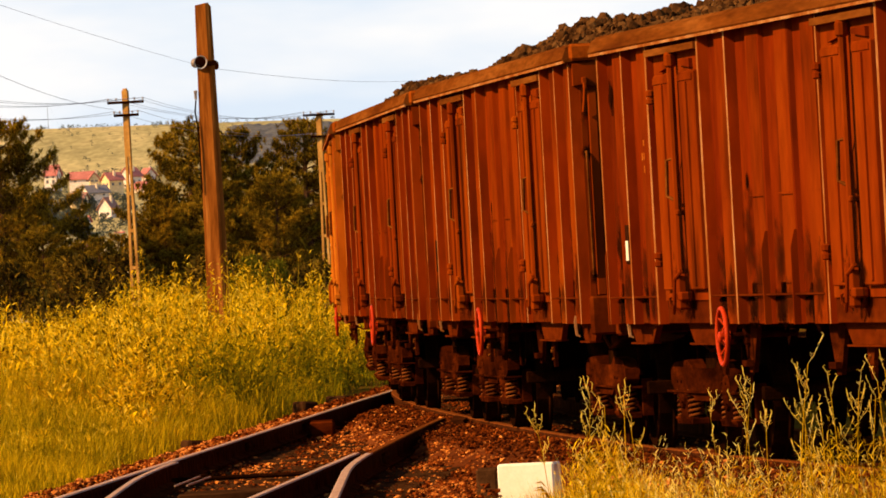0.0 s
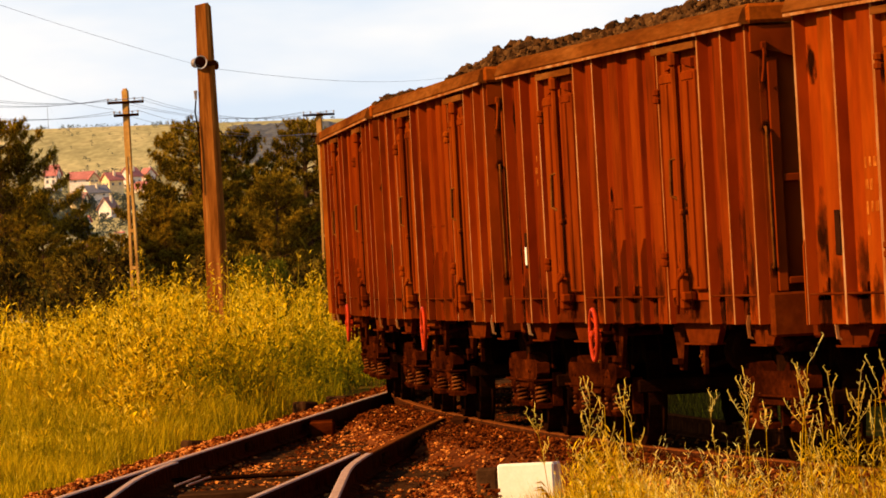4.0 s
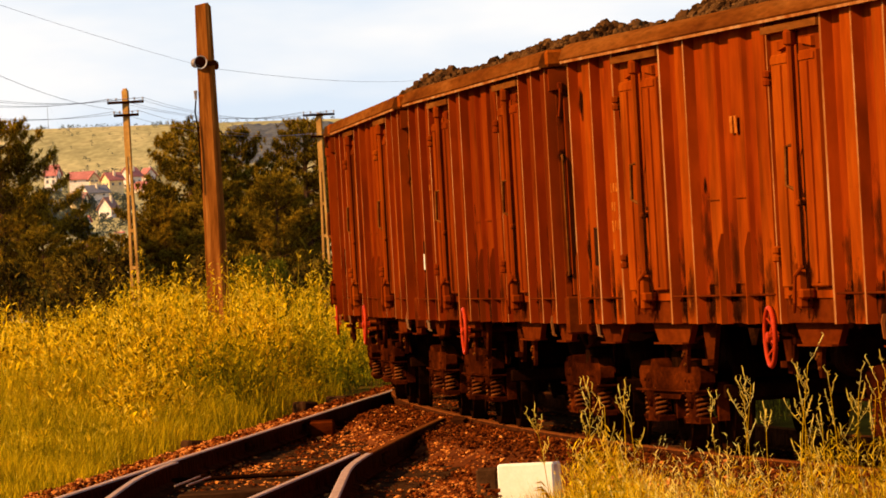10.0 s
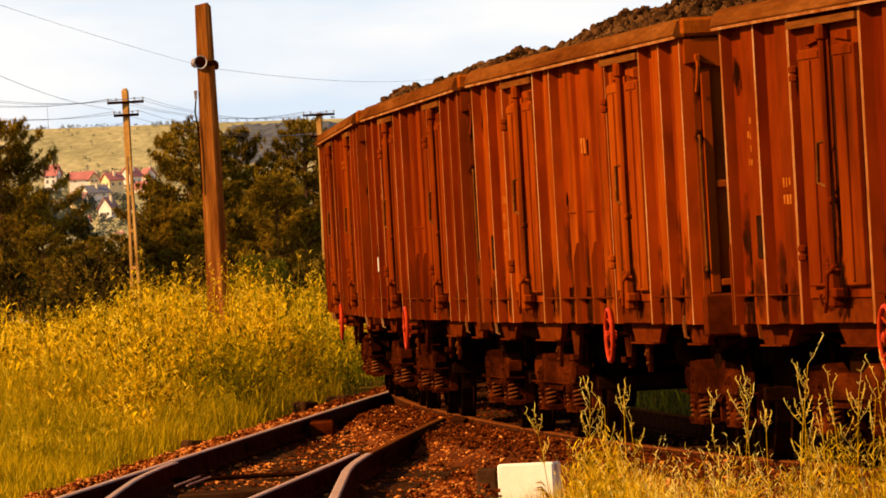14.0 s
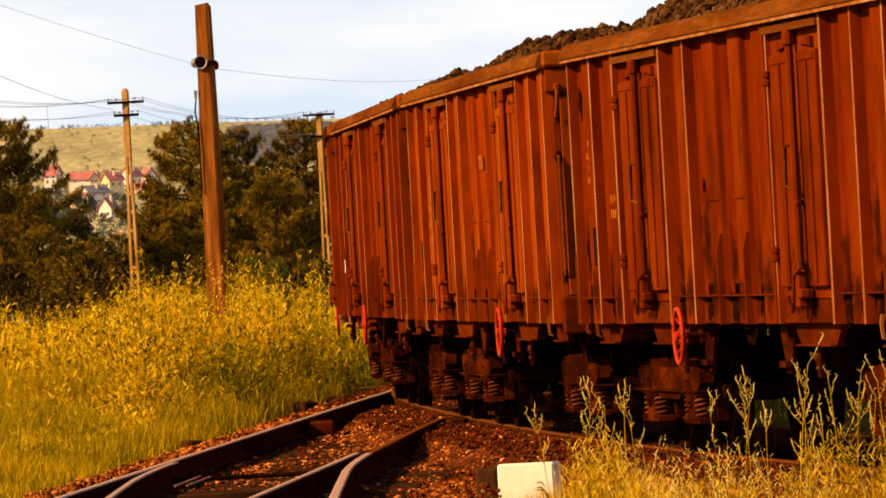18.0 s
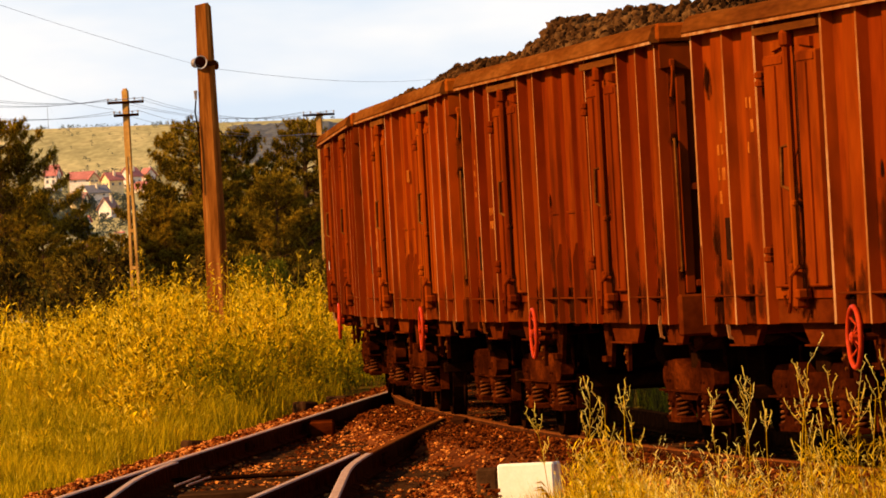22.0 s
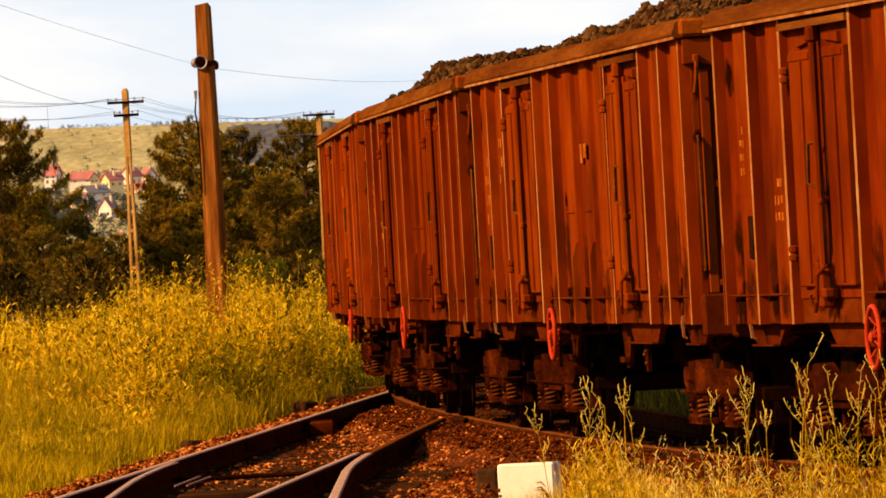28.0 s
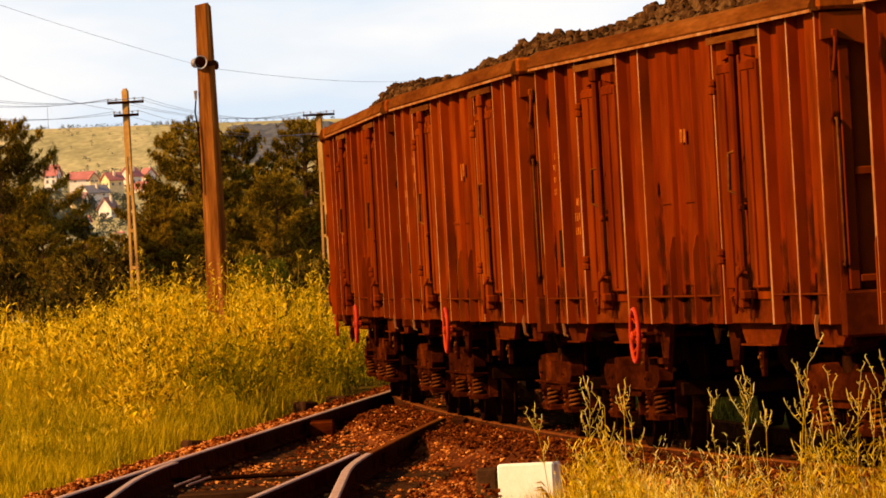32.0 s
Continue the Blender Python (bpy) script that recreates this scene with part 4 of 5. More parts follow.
for i in range(14):
    y = 59.6 + i * 0.62
    for x in (max(right_rail(y) - 1.54, left_rail(y) + 0.067) + 0.05, left_rail(y) + 1.44):
        part("slide_plate", lambda: Mesh().box(-0.13, 0.13, -0.08, 0.08, -0.165, -0.148, 0.004), RAILSIDE, side_track, "greased steel slide plate", "slide", pose(x, y, 0))
for x, y in ((left_rail(86.2), 86.2), (left_rail(77.4), 77.4), (right_rail(77.6), 77.6), (right_rail(70.2), 70.2)):
    part("fishplate", lambda: Mesh().box(-0.045, -0.012, -0.3, 0.3, -0.125, -0.045, 0.006).box(0.012, 0.045, -0.3, 0.3, -0.125, -0.045, 0.006)
         .disc((0.045, -0.18, -0.085), 0, [(0, 0.018), (0.02, 0.018)], 6).disc((0.045, 0.18, -0.085), 0, [(0, 0.018), (0.02, 0.018)], 6), RAILSIDE, side_track, "", "fishplate", pose(x, y, 0, 0, 0, -2.7))
part("stretcher_bar", Mesh().tube([(left_rail(68.0) - 0.5, 68.0, -0.13), (right_rail(68.0) - 0.05, 68.0, -0.13)], 0.018, 8), DARK, side_track)
# two added rods draw the bright glints beside the switch blade
for dx in (0.0, 0.09):
    part("locking_rod", Mesh().tube([(-2.07 + dx, 64.9, -0.10), (-1.96 + dx, 67.6 - 4 * dx, -0.10)], 0.008, 8), RAILTOP, side_track, "pale thin rod added to draw a bright streak")
part("joint_box", Mesh().box(-1.38, -1.14, 84.9, 85.7, -0.24, -0.03, 0.02), UNDER, side_track, "rusty red-brown joint box")
part("frog_block", Mesh().prism([(-0.02, 80.2), (0.10, 80.2), (0.20, 82.8), (0.02, 82.8)], 2, -0.16, -0.004), RAILSIDE, side_track, "cast crossing block")
part("crossing_board", Mesh().box(-1.95, -1.12, 61.6, 61.9, -0.15, -0.085, 0.01).box(-1.92, -1.10, 61.95, 62.3, -0.15, -0.08, 0.01).box(-1.93, -1.08, 62.35, 62.7, -0.15, -0.09, 0.01), SLEEPER, side_track, "dark timber boards between the rails")

stump = Mesh().box(-0.10, 0.10, -0.15, 0.15, -0.40, -0.12, 0.02)
for x, y, a, dz in ((-2.44, 83.5, 20, 0.0), (-2.80, 71.0, 12, -0.01), (-1.35, 107.0, 60, 0.0), (-1.75, 106.0, 30, -0.03)):
    tagged(new("old_sleeper", MADE.setdefault("old", stump.mesh("old_sleeper", SLEEPER))), "dark rotting timber sleeper end lying in the grass", "sleeper", "old sleepers").matrix_basis = pose(x, y, dz, 0, 4, a)


OCT = [(1, 0, 0), (-1, 0, 0), (0, 1, 0), (0, -1, 0), (0, 0, 1), (0, 0, -1)]
OCF = [(0, 2, 4), (2, 1, 4), (1, 3, 4), (3, 0, 4), (2, 0, 5), (1, 2, 5), (3, 1, 5), (0, 3, 5)]


def lumps(name, mat, spots, label, category):
    """Many small uneven stones in one sheet: spots are x, y, z, radius."""
    n = len(spots)
    rng = np.random.RandomState(n)
    a = np.array(spots)
    base = np.array(OCT, float)[None] * rng.uniform(0.6, 1.3, (n, 6, 1))
    q = rng.normal(size=(n, 4))
    q /= np.linalg.norm(q, axis=1)[:, None]
    w, x, y, z = q.T
    turn = np.stack([1 - 2 * (y * y + z * z), 2 * (x * y - z * w), 2 * (x * z + y * w), 2 * (x * y + z * w), 1 - 2 * (x * x + z * z), 2 * (y * z - x * w),
                     2 * (x * z - y * w), 2 * (y * z + x * w), 1 - 2 * (x * x + y * y)], 1).reshape(n, 3, 3)
    v = np.einsum("nij,nkj->nki", turn, base) * np.array([1, 1, 0.7]) * a[:, None, 3:4] + a[:, None, :3]
    f = (np.array(OCF)[None] + 6 * np.arange(n)[:, None, None]).reshape(-1, 3)
    me = bpy.data.meshes.new(name)
    me.from_pydata(v.reshape(-1, 3).tolist(), [], f.tolist())
    me.materials.append(mat)
    return tagged(new(name, me), label, category, kind="stuff")


def bed_z(x, y):
    """Ballast lies higher against the main line's outer rail and on the turnout's outer shoulder."""
    d, o = course_x(y, 0.75) - x, left_rail(y) - x
    z = 0.03 * noise.noise((x * 2.2, y * 0.9, 1.0))
    if d > -1.4:
        z += 0.15 * blend(0.75 - abs(d - 0.30), 0.0, 0.35) * (1 - blend(y, 91, 101)) * blend(-o, 0.15, 0.45)
    if o > 0:
        z += 0.13 * blend(o, 0.02, 0.12) * (1 - blend(o, 0.45, 0.75))
    return z


bed = Mesh()
ny = 60
rows = []
for i in range(ny + 1):
    y = 24 + 96 * i / ny
    xa = min(left_rail(y), course_x(y, 0.75)) - 0.85
    xb = course_x(y, -0.75) + 1.2
    rows.append((y, xa, xb))
for y, xa, xb in rows:
    for j in range(49):
        f = j / 48
        x = xa + (xb - xa) * f
        e = min(1.0, min(f, 1 - f) * 9)
        bed.v.append((x, y, -0.36 + e * 0.155 + bed_z(x, y) * e))
for i in range(ny):
    for j in range(48):
        bed.f.append((i * 49 + j, i * 49 + j + 1, (i + 1) * 49 + j + 1, (i + 1) * 49 + j))
solid("ballast_bed", bed, BED, "rust-stained ballast bed under the tracks", "track bed", kind="structure", smooth=True)
rng = random.Random(4)
dusty, dark_spots = [], []
while len(dusty) + len(dark_spots) < 76000:
    y = 54 + 60 * rng.random() ** 1.6
    la, ma = left_rail(y), course_x(y, 0.7525)
    x = rng.uniform(min(la, ma) - 0.65, ma + 1.9)
    if noise.noise((x * 1.6, y * 0.5, 4.0)) < -0.12 and rng.random() < 0.3:
        continue
    near = min(abs(x - la), abs(x - right_rail(y)), abs(x - max(right_rail(y) - 1.543, la + 0.067)), abs(x - ma))
    # stones beneath the train get the dark tone, its shadow put into colour
    darkened = x > ma - 0.8 or near < rng.uniform(0.05, 0.24) and x > la or noise.noise((x * 1.1, y * 0.35, 9.0)) > 0.18
    spot = (x, y, -0.20 + bed_z(x, y) + rng.uniform(-0.014, 0.022), rng.choice((0.009, 0.012, 0.015, 0.019, 0.027)))
    (dark_spots if darkened and rng.random() < 0.9 else dusty).append(spot)
for i in range(700):
    x, y = rng.uniform(-0.05, 0.95), rng.uniform(56.6, 57.75)
    heap_up = 0.19 * blend(x, -0.02, 0.12) * (1 - blend(x, 0.26, 0.33)) * blend(y, 57.0, 57.6)
    (dark_spots if x < 0.4 and rng.random() < 0.75 else dusty).append((x, y, -0.245 + heap_up * rng.uniform(0.4, 1.0) + rng.uniform(0.0, 0.03), rng.choice((0.014, 0.02, 0.028))))
lumps("ballast", STONE, dusty, "loose rust-dusted ballast stones", "ballast")
lumps("oily_ballast", SHADOWSTONE, dark_spots, "darker ballast stones along the rails, train shadow put into their colour", "ballast")

marker = thing("fouling_marker", "white limewashed concrete marker block beside the rails", "track marker", at=pose(0.49, 57.85, 0, 0, 0, -22))
part("painted_face", Mesh().box(-0.205, 0.195, -0.07, 0.07, -0.26, 0.095, 0.012), WHITE, marker, "bright white limewashed block")
part("footing", Mesh().box(-0.37, -0.21, -0.05, 0.12, -0.26, 0.075, 0.02), DARKCONC, marker, "bare dark concrete end")


# ---- grass and weeds ----
def blades(name, mats, items, label, category, kind="stuff", me_only=False):
    """Bent tapering blades: rows of x, y, z, height, lean x, lean y, width, turn, material."""
    a = np.array(items, float)
    n = len(a)
    p, h, lean, w, t = a[:, :3], a[:, 3:4], a[:, 4:6], a[:, 6:7], a[:, 7]
    r = np.stack([np.cos(t), np.sin(t), np.zeros(n)], 1) * w / 2
    up = np.concatenate([lean, h], 1)
    mid = p + up * np.array([0.4, 0.4, 0.6])
    v = np.stack([p - r * 0.6, p + r * 0.6, mid + r, mid - r, p + up], 1).reshape(-1, 3)
    k = 5 * np.arange(n)
    f = []
    for i in k.tolist():
        f.append((i, i + 1, i + 2, i + 3))
        f.append((i + 3, i + 2, i + 4))
    me = bpy.data.meshes.new(name)
    me.from_pydata(v.tolist(), [], f)
    for m in mats:
        me.materials.append(m)
    me.polygons.foreach_set("material_index", np.repeat(a[:, 8].astype(int), 2))
    me.update()
    return me if me_only else tagged(new(name, me), label, category, kind=kind)


def weed(out, rnd, x, y, z, h, leaves, wide=1.0, long=1.0):
    """One branching weed stalk with small leaves and seed sprays towards its top."""
    lx, ly = rnd.gauss(0, 0.10) * h, rnd.gauss(0, 0.10) * h
    out.append((x, y, z, h, lx, ly, 0.012 * wide, rnd.uniform(0, 3.1), 0))
    for i in range(leaves):
        f = rnd.uniform(0.10, 0.97)
        a = rnd.uniform(0, 6.28)
        ln = rnd.uniform(0.035, 0.115) * (1.25 - 0.6 * f) * long
        out.append((x + lx * f * f, y + ly * f * f, z + h * f, ln * rnd.uniform(-0.5, 1.2), math.cos(a) * ln, math.sin(a) * ln, rnd.uniform(0.014, 0.034) * wide, a + 1.57, 1 if rnd.random() < 0.08 else 2 if f < rnd.uniform(0.3, 0.9) else 0))
    for i in range(rnd.randint(3, 6)):
        a = rnd.uniform(0, 6.28)
        ln = rnd.uniform(0.03, 0.09) * long
        f = rnd.uniform(0.7, 1.0)
        bx, by = math.cos(a) * 0.12 * (1.05 - f), math.sin(a) * 0.12 * (1.05 - f)
        out.append((x + lx * f + bx, y + ly * f + by, z + h * f, ln * rnd.uniform(-0.4, 1.0), math.cos(a) * ln * 0.7, math.sin(a) * ln * 0.7, rnd.uniform(0.014, 0.028) * wide, a, 1))


def edge_x(y):
    pts = ((60, -4.1), (68.6, -3.56), (75, -3.15), (88, -2.66), (95.5, -2.35), (109, -1.98), (123, -1.62), (135, -1.42), (150, -1.0), (180, -0.6))
    return float(np.interp(y, [p[0] for p in pts], [p[1] for p in pts])) - 0.20 * (1 - blend(y, 96, 118))


rnd = random.Random(77)
tall, short, herb = [], [], []
n = 0
while n < 9200:
    y = 89 + 79 * rnd.random() ** 1.1
    x0, x1 = -0.0535 * y - 1.0, edge_x(y) - 0.1
    cx = rnd.uniform(x0, x1)
    big = rnd.uniform(0.72, 1.18) if rnd.random() < 0.85 else rnd.uniform(1.15, 1.4)
    for j in range(rnd.randint(4, 22)):
        x, yy = cx + rnd.gauss(0, 0.22), y + rnd.gauss(0, 0.5)
        d = x1 - x
        if d < 0:
            continue
        patch = noise.noise((x * 0.5, yy * 0.10, 7.0))
        h = min(1.0, 0.6 + d * 0.7) * (1.0 + 0.04 * blend(x + 0.034 * yy, 0.0, 1.6)) * max(0.22, min(1.0, 0.30 + (yy - (88 if x < -0.034 * yy else 95)) / 28)) * (1.32 + 0.30 * patch) * big
        h *= 0.82 + 0.30 * blend(x / yy, -0.0385, -0.0345) - 0.12 * blend(x / yy, -0.0225, -0.0195)
        # darker herbs here paint the shade on the weed bank's track side
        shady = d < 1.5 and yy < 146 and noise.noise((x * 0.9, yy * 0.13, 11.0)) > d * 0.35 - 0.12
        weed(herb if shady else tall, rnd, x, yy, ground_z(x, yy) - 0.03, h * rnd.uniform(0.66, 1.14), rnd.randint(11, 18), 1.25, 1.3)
        n += 1
for cx, cy, rad, count in ((-3.75, 133, 0.5, 70), (-2.3, 128, 0.45, 60), (-1.95, 131, 0.4, 60), (-3.0, 121, 0.3, 24), (-5.4, 119, 0.4, 20)):
    for i in range(count):
        a, q = rnd.uniform(0, 6.28), rnd.random() ** 0.5 * rad
        weed(herb, rnd, cx + math.cos(a) * q, cy + math.sin(a) * q * 2, -0.42, rnd.uniform(0.45, 0.95), rnd.randint(16, 26), 1.6)
for i in range(420):
    y = rnd.uniform(128, 172)
    x = edge_x(y) + rnd.uniform(-0.1, 1.1)
    weed(herb, rnd, x, y, ground_z(x, y) - 0.02, rnd.uniform(0.15, 0.42), rnd.randint(8, 14), 1.0)
for i in range(60):
    weed(herb, rnd, rnd.uniform(-3.4, -2.75), rnd.uniform(58.5, 66), -0.40, rnd.uniform(0.10, 0.24), rnd.randint(8, 14), 0.7)
# a row of dark herbs along the edge continues that painted shade
for i in range(260):
    y = rnd.uniform(108, 150)
    weed(herb, rnd, edge_x(y) - rnd.uniform(-0.05, 0.3), y, -0.42, rnd.uniform(0.35, 0.8) * (0.5 + 0.5 * blend(y, 108, 122)), rnd.randint(14, 22), 1.2)
blades("dark_herbs", [GRASS, GRASS, SHRUBLEAF], herb, "darker green leafy herbs among the yellow weeds, painting their shaded side", "weeds")
for i in range(230):
    y = rnd.uniform(112, 162)
    x = rnd.uniform(-0.052 * y, edge_x(y) - 0.5)
    weed(tall, rnd, x, y, ground_z(x, y) - 0.03, rnd.uniform(1.22, 1.62) * (0.82 if x < -0.034 * y else 1.0), rnd.randint(26, 36), 1.1, 1.0)
blades("tall_weeds", [WEED, SEED, GRASS], tall, "dense stand of tall yellow-green flowering weeds", "weeds")
for i in range(52000):
    y = 58 + 66 * rnd.random() ** 1.05
    x0, x1 = -0.0535 * y - 0.6, edge_x(y) + rnd.gauss(0.0, 0.12)
    x = rnd.uniform(x0, x1)
    patch = noise.noise((x * 0.9, y * 0.2, 3.0))
    h = (0.20 + 0.22 * min(1.0, max(0.0, (x1 - x) * 0.6))) * (1 + 0.5 * patch) * (1 + 0.9 * max(0.0, (y - 78) / 22) if y < 100 else 1.7)
    for j in range(3):
        short.append((x + rnd.gauss(0, 0.03), y + rnd.gauss(0, 0.05), ground_z(x, y) - 0.02, h * rnd.uniform(0.6, 1.2), rnd.gauss(0, 0.28) * h, rnd.gauss(0, 0.28) * h, rnd.uniform(0.004, 0.010), rnd.uniform(0, 3.1), 0 if rnd.random() < 0.93 else 1))
for i in range(420):
    y = 60 + 34 * rnd.random()
    x = rnd.uniform(-0.0535 * y - 0.6, edge_x(y) - 0.1)
    if y > 78:
        weed(short, rnd, x, y, ground_z(x, y) - 0.02, rnd.uniform(0.25, 0.6), rnd.randint(6, 10), 0.5)
blades("short_grass", [GRASS, SEED, GRASS], short, "short green-gold grass beside the track", "grass")

front = []
for i in range(1150):
    y = 46 + 11.5 * rnd.random()
    xl = 0.0112 * y + 0.12 * noise.noise((y * 0.8, 0, 5))
    xr = min(0.054 * y, course_x(y, 1.0) - 0.55)
    cx = xl + (xr - xl) * rnd.random() ** 0.9
    thin = blend(cx / y, 0.0215, 0.0245) * (1 - blend(cx / y, 0.039, 0.043))      # sparse between the clump and the far stalks
    if rng.random() < 0.4 * thin:
        continue
    tuft_h = rnd.uniform(0.20, 0.54) * min(1.0, 0.5 + (cx - xl) * 1.2) * (1 - 0.32 * thin)
    for j in range(9):
        x, yy, h = cx + rnd.gauss(0, 0.035), y + rnd.gauss(0, 0.06), tuft_h * rnd.uniform(0.55, 1.12)
        front.append((x, yy, -0.40, h, rnd.gauss(0, 0.2) * h, rnd.gauss(0, 0.2) * h, rnd.uniform(0.0025, 0.0058), rnd.uniform(0, 3.1), 0 if rnd.random() < 0.45 else 1))
for i in range(520):
    y = 46.5 + 9 * rnd.random()
    x = rnd.uniform(0.0125 * y, min(0.054 * y, course_x(y, 1.0) - 0.5))
    weed(front, rnd, x, y, -0.40, 0.10 + rnd.uniform(0.22, 0.60) * (1.15 if x < 1.0 or x > 2.0 else 0.62), rnd.randint(6, 11), 0.36)
for i in range(150):
    off = rnd.gauss(0, 0.10)
    weed(front, rnd, 0.85 + off, rnd.uniform(49.2, 51.5), -0.40, rnd.uniform(0.35, 0.86) * (1 - 1.6 * abs(off)), rnd.randint(9, 15), 0.3)
for i in range(90):
    weed(front, rnd, rnd.uniform(2.28, 2.62), rnd.uniform(45.6, 48.0), -0.40, rnd.uniform(0.5, 1.05), rnd.randint(10, 16), 0.4)
for i in range(420):
    x, y = rnd.uniform(0.12, 0.72), rnd.uniform(55.4, 57.2)
    h = rnd.uniform(0.10, 0.24) * (0.7 + 0.6 * (x - 0.12))
    front.append((x, y, -0.26, h, rnd.gauss(0, 0.25) * h, rnd.gauss(0, 0.2) * h, rnd.uniform(0.003, 0.007), rnd.uniform(0, 3.1), 0))
for i in range(260):
    x, y = rnd.uniform(0.50, 0.80), rnd.uniform(54.5, 57.2)
    h = rnd.uniform(0.14, 0.34)
    front.append((x, y, -0.30, h, rnd.gauss(0, 0.25) * h, rnd.gauss(0, 0.2) * h, rnd.uniform(0.003, 0.007), rnd.uniform(0, 3.1), rnd.choice((0, 0, 1))))
for i in range(420):
    y = rnd.uniform(46.5, 56.5)
    x = rnd.uniform(0.0118 * y, min(0.054 * y, course_x(y, 1.0) - 0.45))
    h = rnd.uniform(0.28, 0.68)
    a, ln = rnd.uniform(0, 6.28), rnd.uniform(0.05, 0.45) * h
    front.append((x, y, -0.40, h, math.cos(a) * ln, math.sin(a) * ln, rnd.uniform(0.0022, 0.0042), rnd.uniform(0, 3.1), 3))
    for j in range(rnd.randint(2, 5)):
        f, b, tw = rnd.uniform(0.7, 1.0), rnd.uniform(0, 6.28), rnd.uniform(0.015, 0.045)
        front.append((x + math.cos(a) * ln * f * f, y + math.sin(a) * ln * f * f, -0.40 + h * f, tw * rnd.uniform(0.2, 1.2), math.cos(b) * tw, math.sin(b) * tw, 0.006, b, 3))
blades("verge_grass", [WEED, SEED, GRASS, SPRAY], front, "sunlit yellow grass in front of the train", "grass")


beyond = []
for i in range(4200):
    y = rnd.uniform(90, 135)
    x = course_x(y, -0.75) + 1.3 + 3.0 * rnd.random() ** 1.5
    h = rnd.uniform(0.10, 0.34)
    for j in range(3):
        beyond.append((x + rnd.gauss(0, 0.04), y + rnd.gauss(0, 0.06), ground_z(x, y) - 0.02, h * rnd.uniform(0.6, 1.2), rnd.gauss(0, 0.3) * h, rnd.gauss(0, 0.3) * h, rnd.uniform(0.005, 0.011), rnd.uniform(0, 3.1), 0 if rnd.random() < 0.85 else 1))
# the dark leaf tone puts the train's shade into this grass
blades("shaded_grass", [SHADELEAF, GRASS], beyond, "olive grass beyond the train, its shade put into the colour", "grass")


def stalk(x, y, h, seed):
    """A single tall flowering stalk with curling side sprays."""
    r = random.Random(seed)
    ob = thing("flowering_weed", "tall thin weed with curled yellow flower sprays", "weed", "stalks before the train", at=pose(x, y, -0.38))
    m = Mesh()
    lean = r.uniform(-0.10, 0.13)
    pts = [(lean * f * f, 0.02 * f, h * f) for f in (0, 0.25, 0.5, 0.75, 1.0)]
    m.tube(pts, [0.0034, 0.003, 0.0025, 0.002, 0.0015], 6)
    part("stem", m, WEED, ob)
    for i in range(r.randint(5, 8)):
        f = 1.0 if i == 0 else r.uniform(0.5, 0.98)
        a = r.uniform(0, 6.28)
        ln = r.uniform(0.05, 0.17) * (1.25 - 0.6 * f)
        b = Vector((lean * f * f, 0.02 * f, h * f))
        d = Vector((math.cos(a), math.sin(a) * 0.7, r.uniform(0.9, 1.6))).normalized()
        tip = b + d * ln + Vector((0, 0, 0.02))
        t = Mesh().tube([b, b + d * ln * 0.55, tip], [0.0013, 0.0011, 0.001], 5)
        bend = Vector((r.uniform(-1, 1), r.uniform(-0.5, 0.5), 0)) * 0.022
        up = Vector((d.x * 0.3, 0, 1)).normalized()
        size = r.uniform(0.6, 1.1)
        t.tube([tip, tip + up * 0.022 * size + bend * 0.5, tip + up * 0.045 * size + bend, tip + up * 0.06 * size + bend * 0.4], [0.0012, 0.0031 * size, 0.0028 * size, 0.0008], 6)
        for j in range(6):
            c = b.lerp(tip, r.uniform(0.2, 0.98))
            e = Vector((r.gauss(0, 1), r.gauss(0, 1), r.uniform(0.3, 1.5))).normalized() * r.uniform(0.015, 0.03)
            t.tube([c, c + e * 0.6, c + e], [0.0008, 0.0021, 0.0006], 4)
        part("flower_spray", t, SPRAY, ob, "pale yellow flower spray" if i == 0 else "")
    for i in range(4):
        f, a = r.uniform(0.2, 0.6), r.uniform(0, 6.28)
        b = Vector((lean * f * f, 0.02 * f, h * f))
        d = Vector((math.cos(a), math.sin(a), 0)) * r.uniform(0.09, 0.16)
        s = Vector((-math.sin(a), math.cos(a), 0)) * 0.012
        part("leaf", Mesh().add([b, b + d * 0.5 + s + Vector((0, 0, 0.05)), b + d + Vector((0, 0, 0.04)), b + d * 0.5 - s + Vector((0, 0, 0.05)), b + d * 0.5 + Vector((0, 0, 0.042))], [(0, 1, 2, 3), (0, 4, 1), (1, 4, 2), (2, 4, 3), (3, 4, 0)]), WEED, ob)


STALKS = ((1.84, 47.5, 1.24), (1.96, 47.9, 1.13), (2.27, 47.0, 1.27), (2.31, 46.7, 1.14), (2.12, 48.2, 1.10), (2.18, 48.0, 1.07), (1.59, 49.0, 1.12), (1.66, 49.2, 1.06), (1.50, 49.6, 0.97),
          (1.73, 48.8, 0.92), (0.76, 50.2, 1.10), (0.87, 50.4, 1.02), (0.97, 50.0, 1.08), (1.05, 50.0, 0.92), (0.56, 51.2, 0.93), (0.66, 51.0, 0.86), (2.01, 47.6, 0.97),
          (1.90, 47.9, 0.96), (2.36, 46.6, 1.20), (2.22, 47.2, 1.05))
for i, (x, y, h) in enumerate(STALKS):
    stalk(x, y, h - 0.07, i)


# ---- poles and wires ----
def insulator(bar, x, y, z):
    part("insulator", lambda: Mesh().disc((0, 0, 0), 2, [(0, 0.012), (0.03, 0.012), (0.035, 0.026), (0.06, 0.028), (0.08, 0.02), (0.09, 0.012)], 10), METAL, bar, "", "insulator", pose(x, y, z))


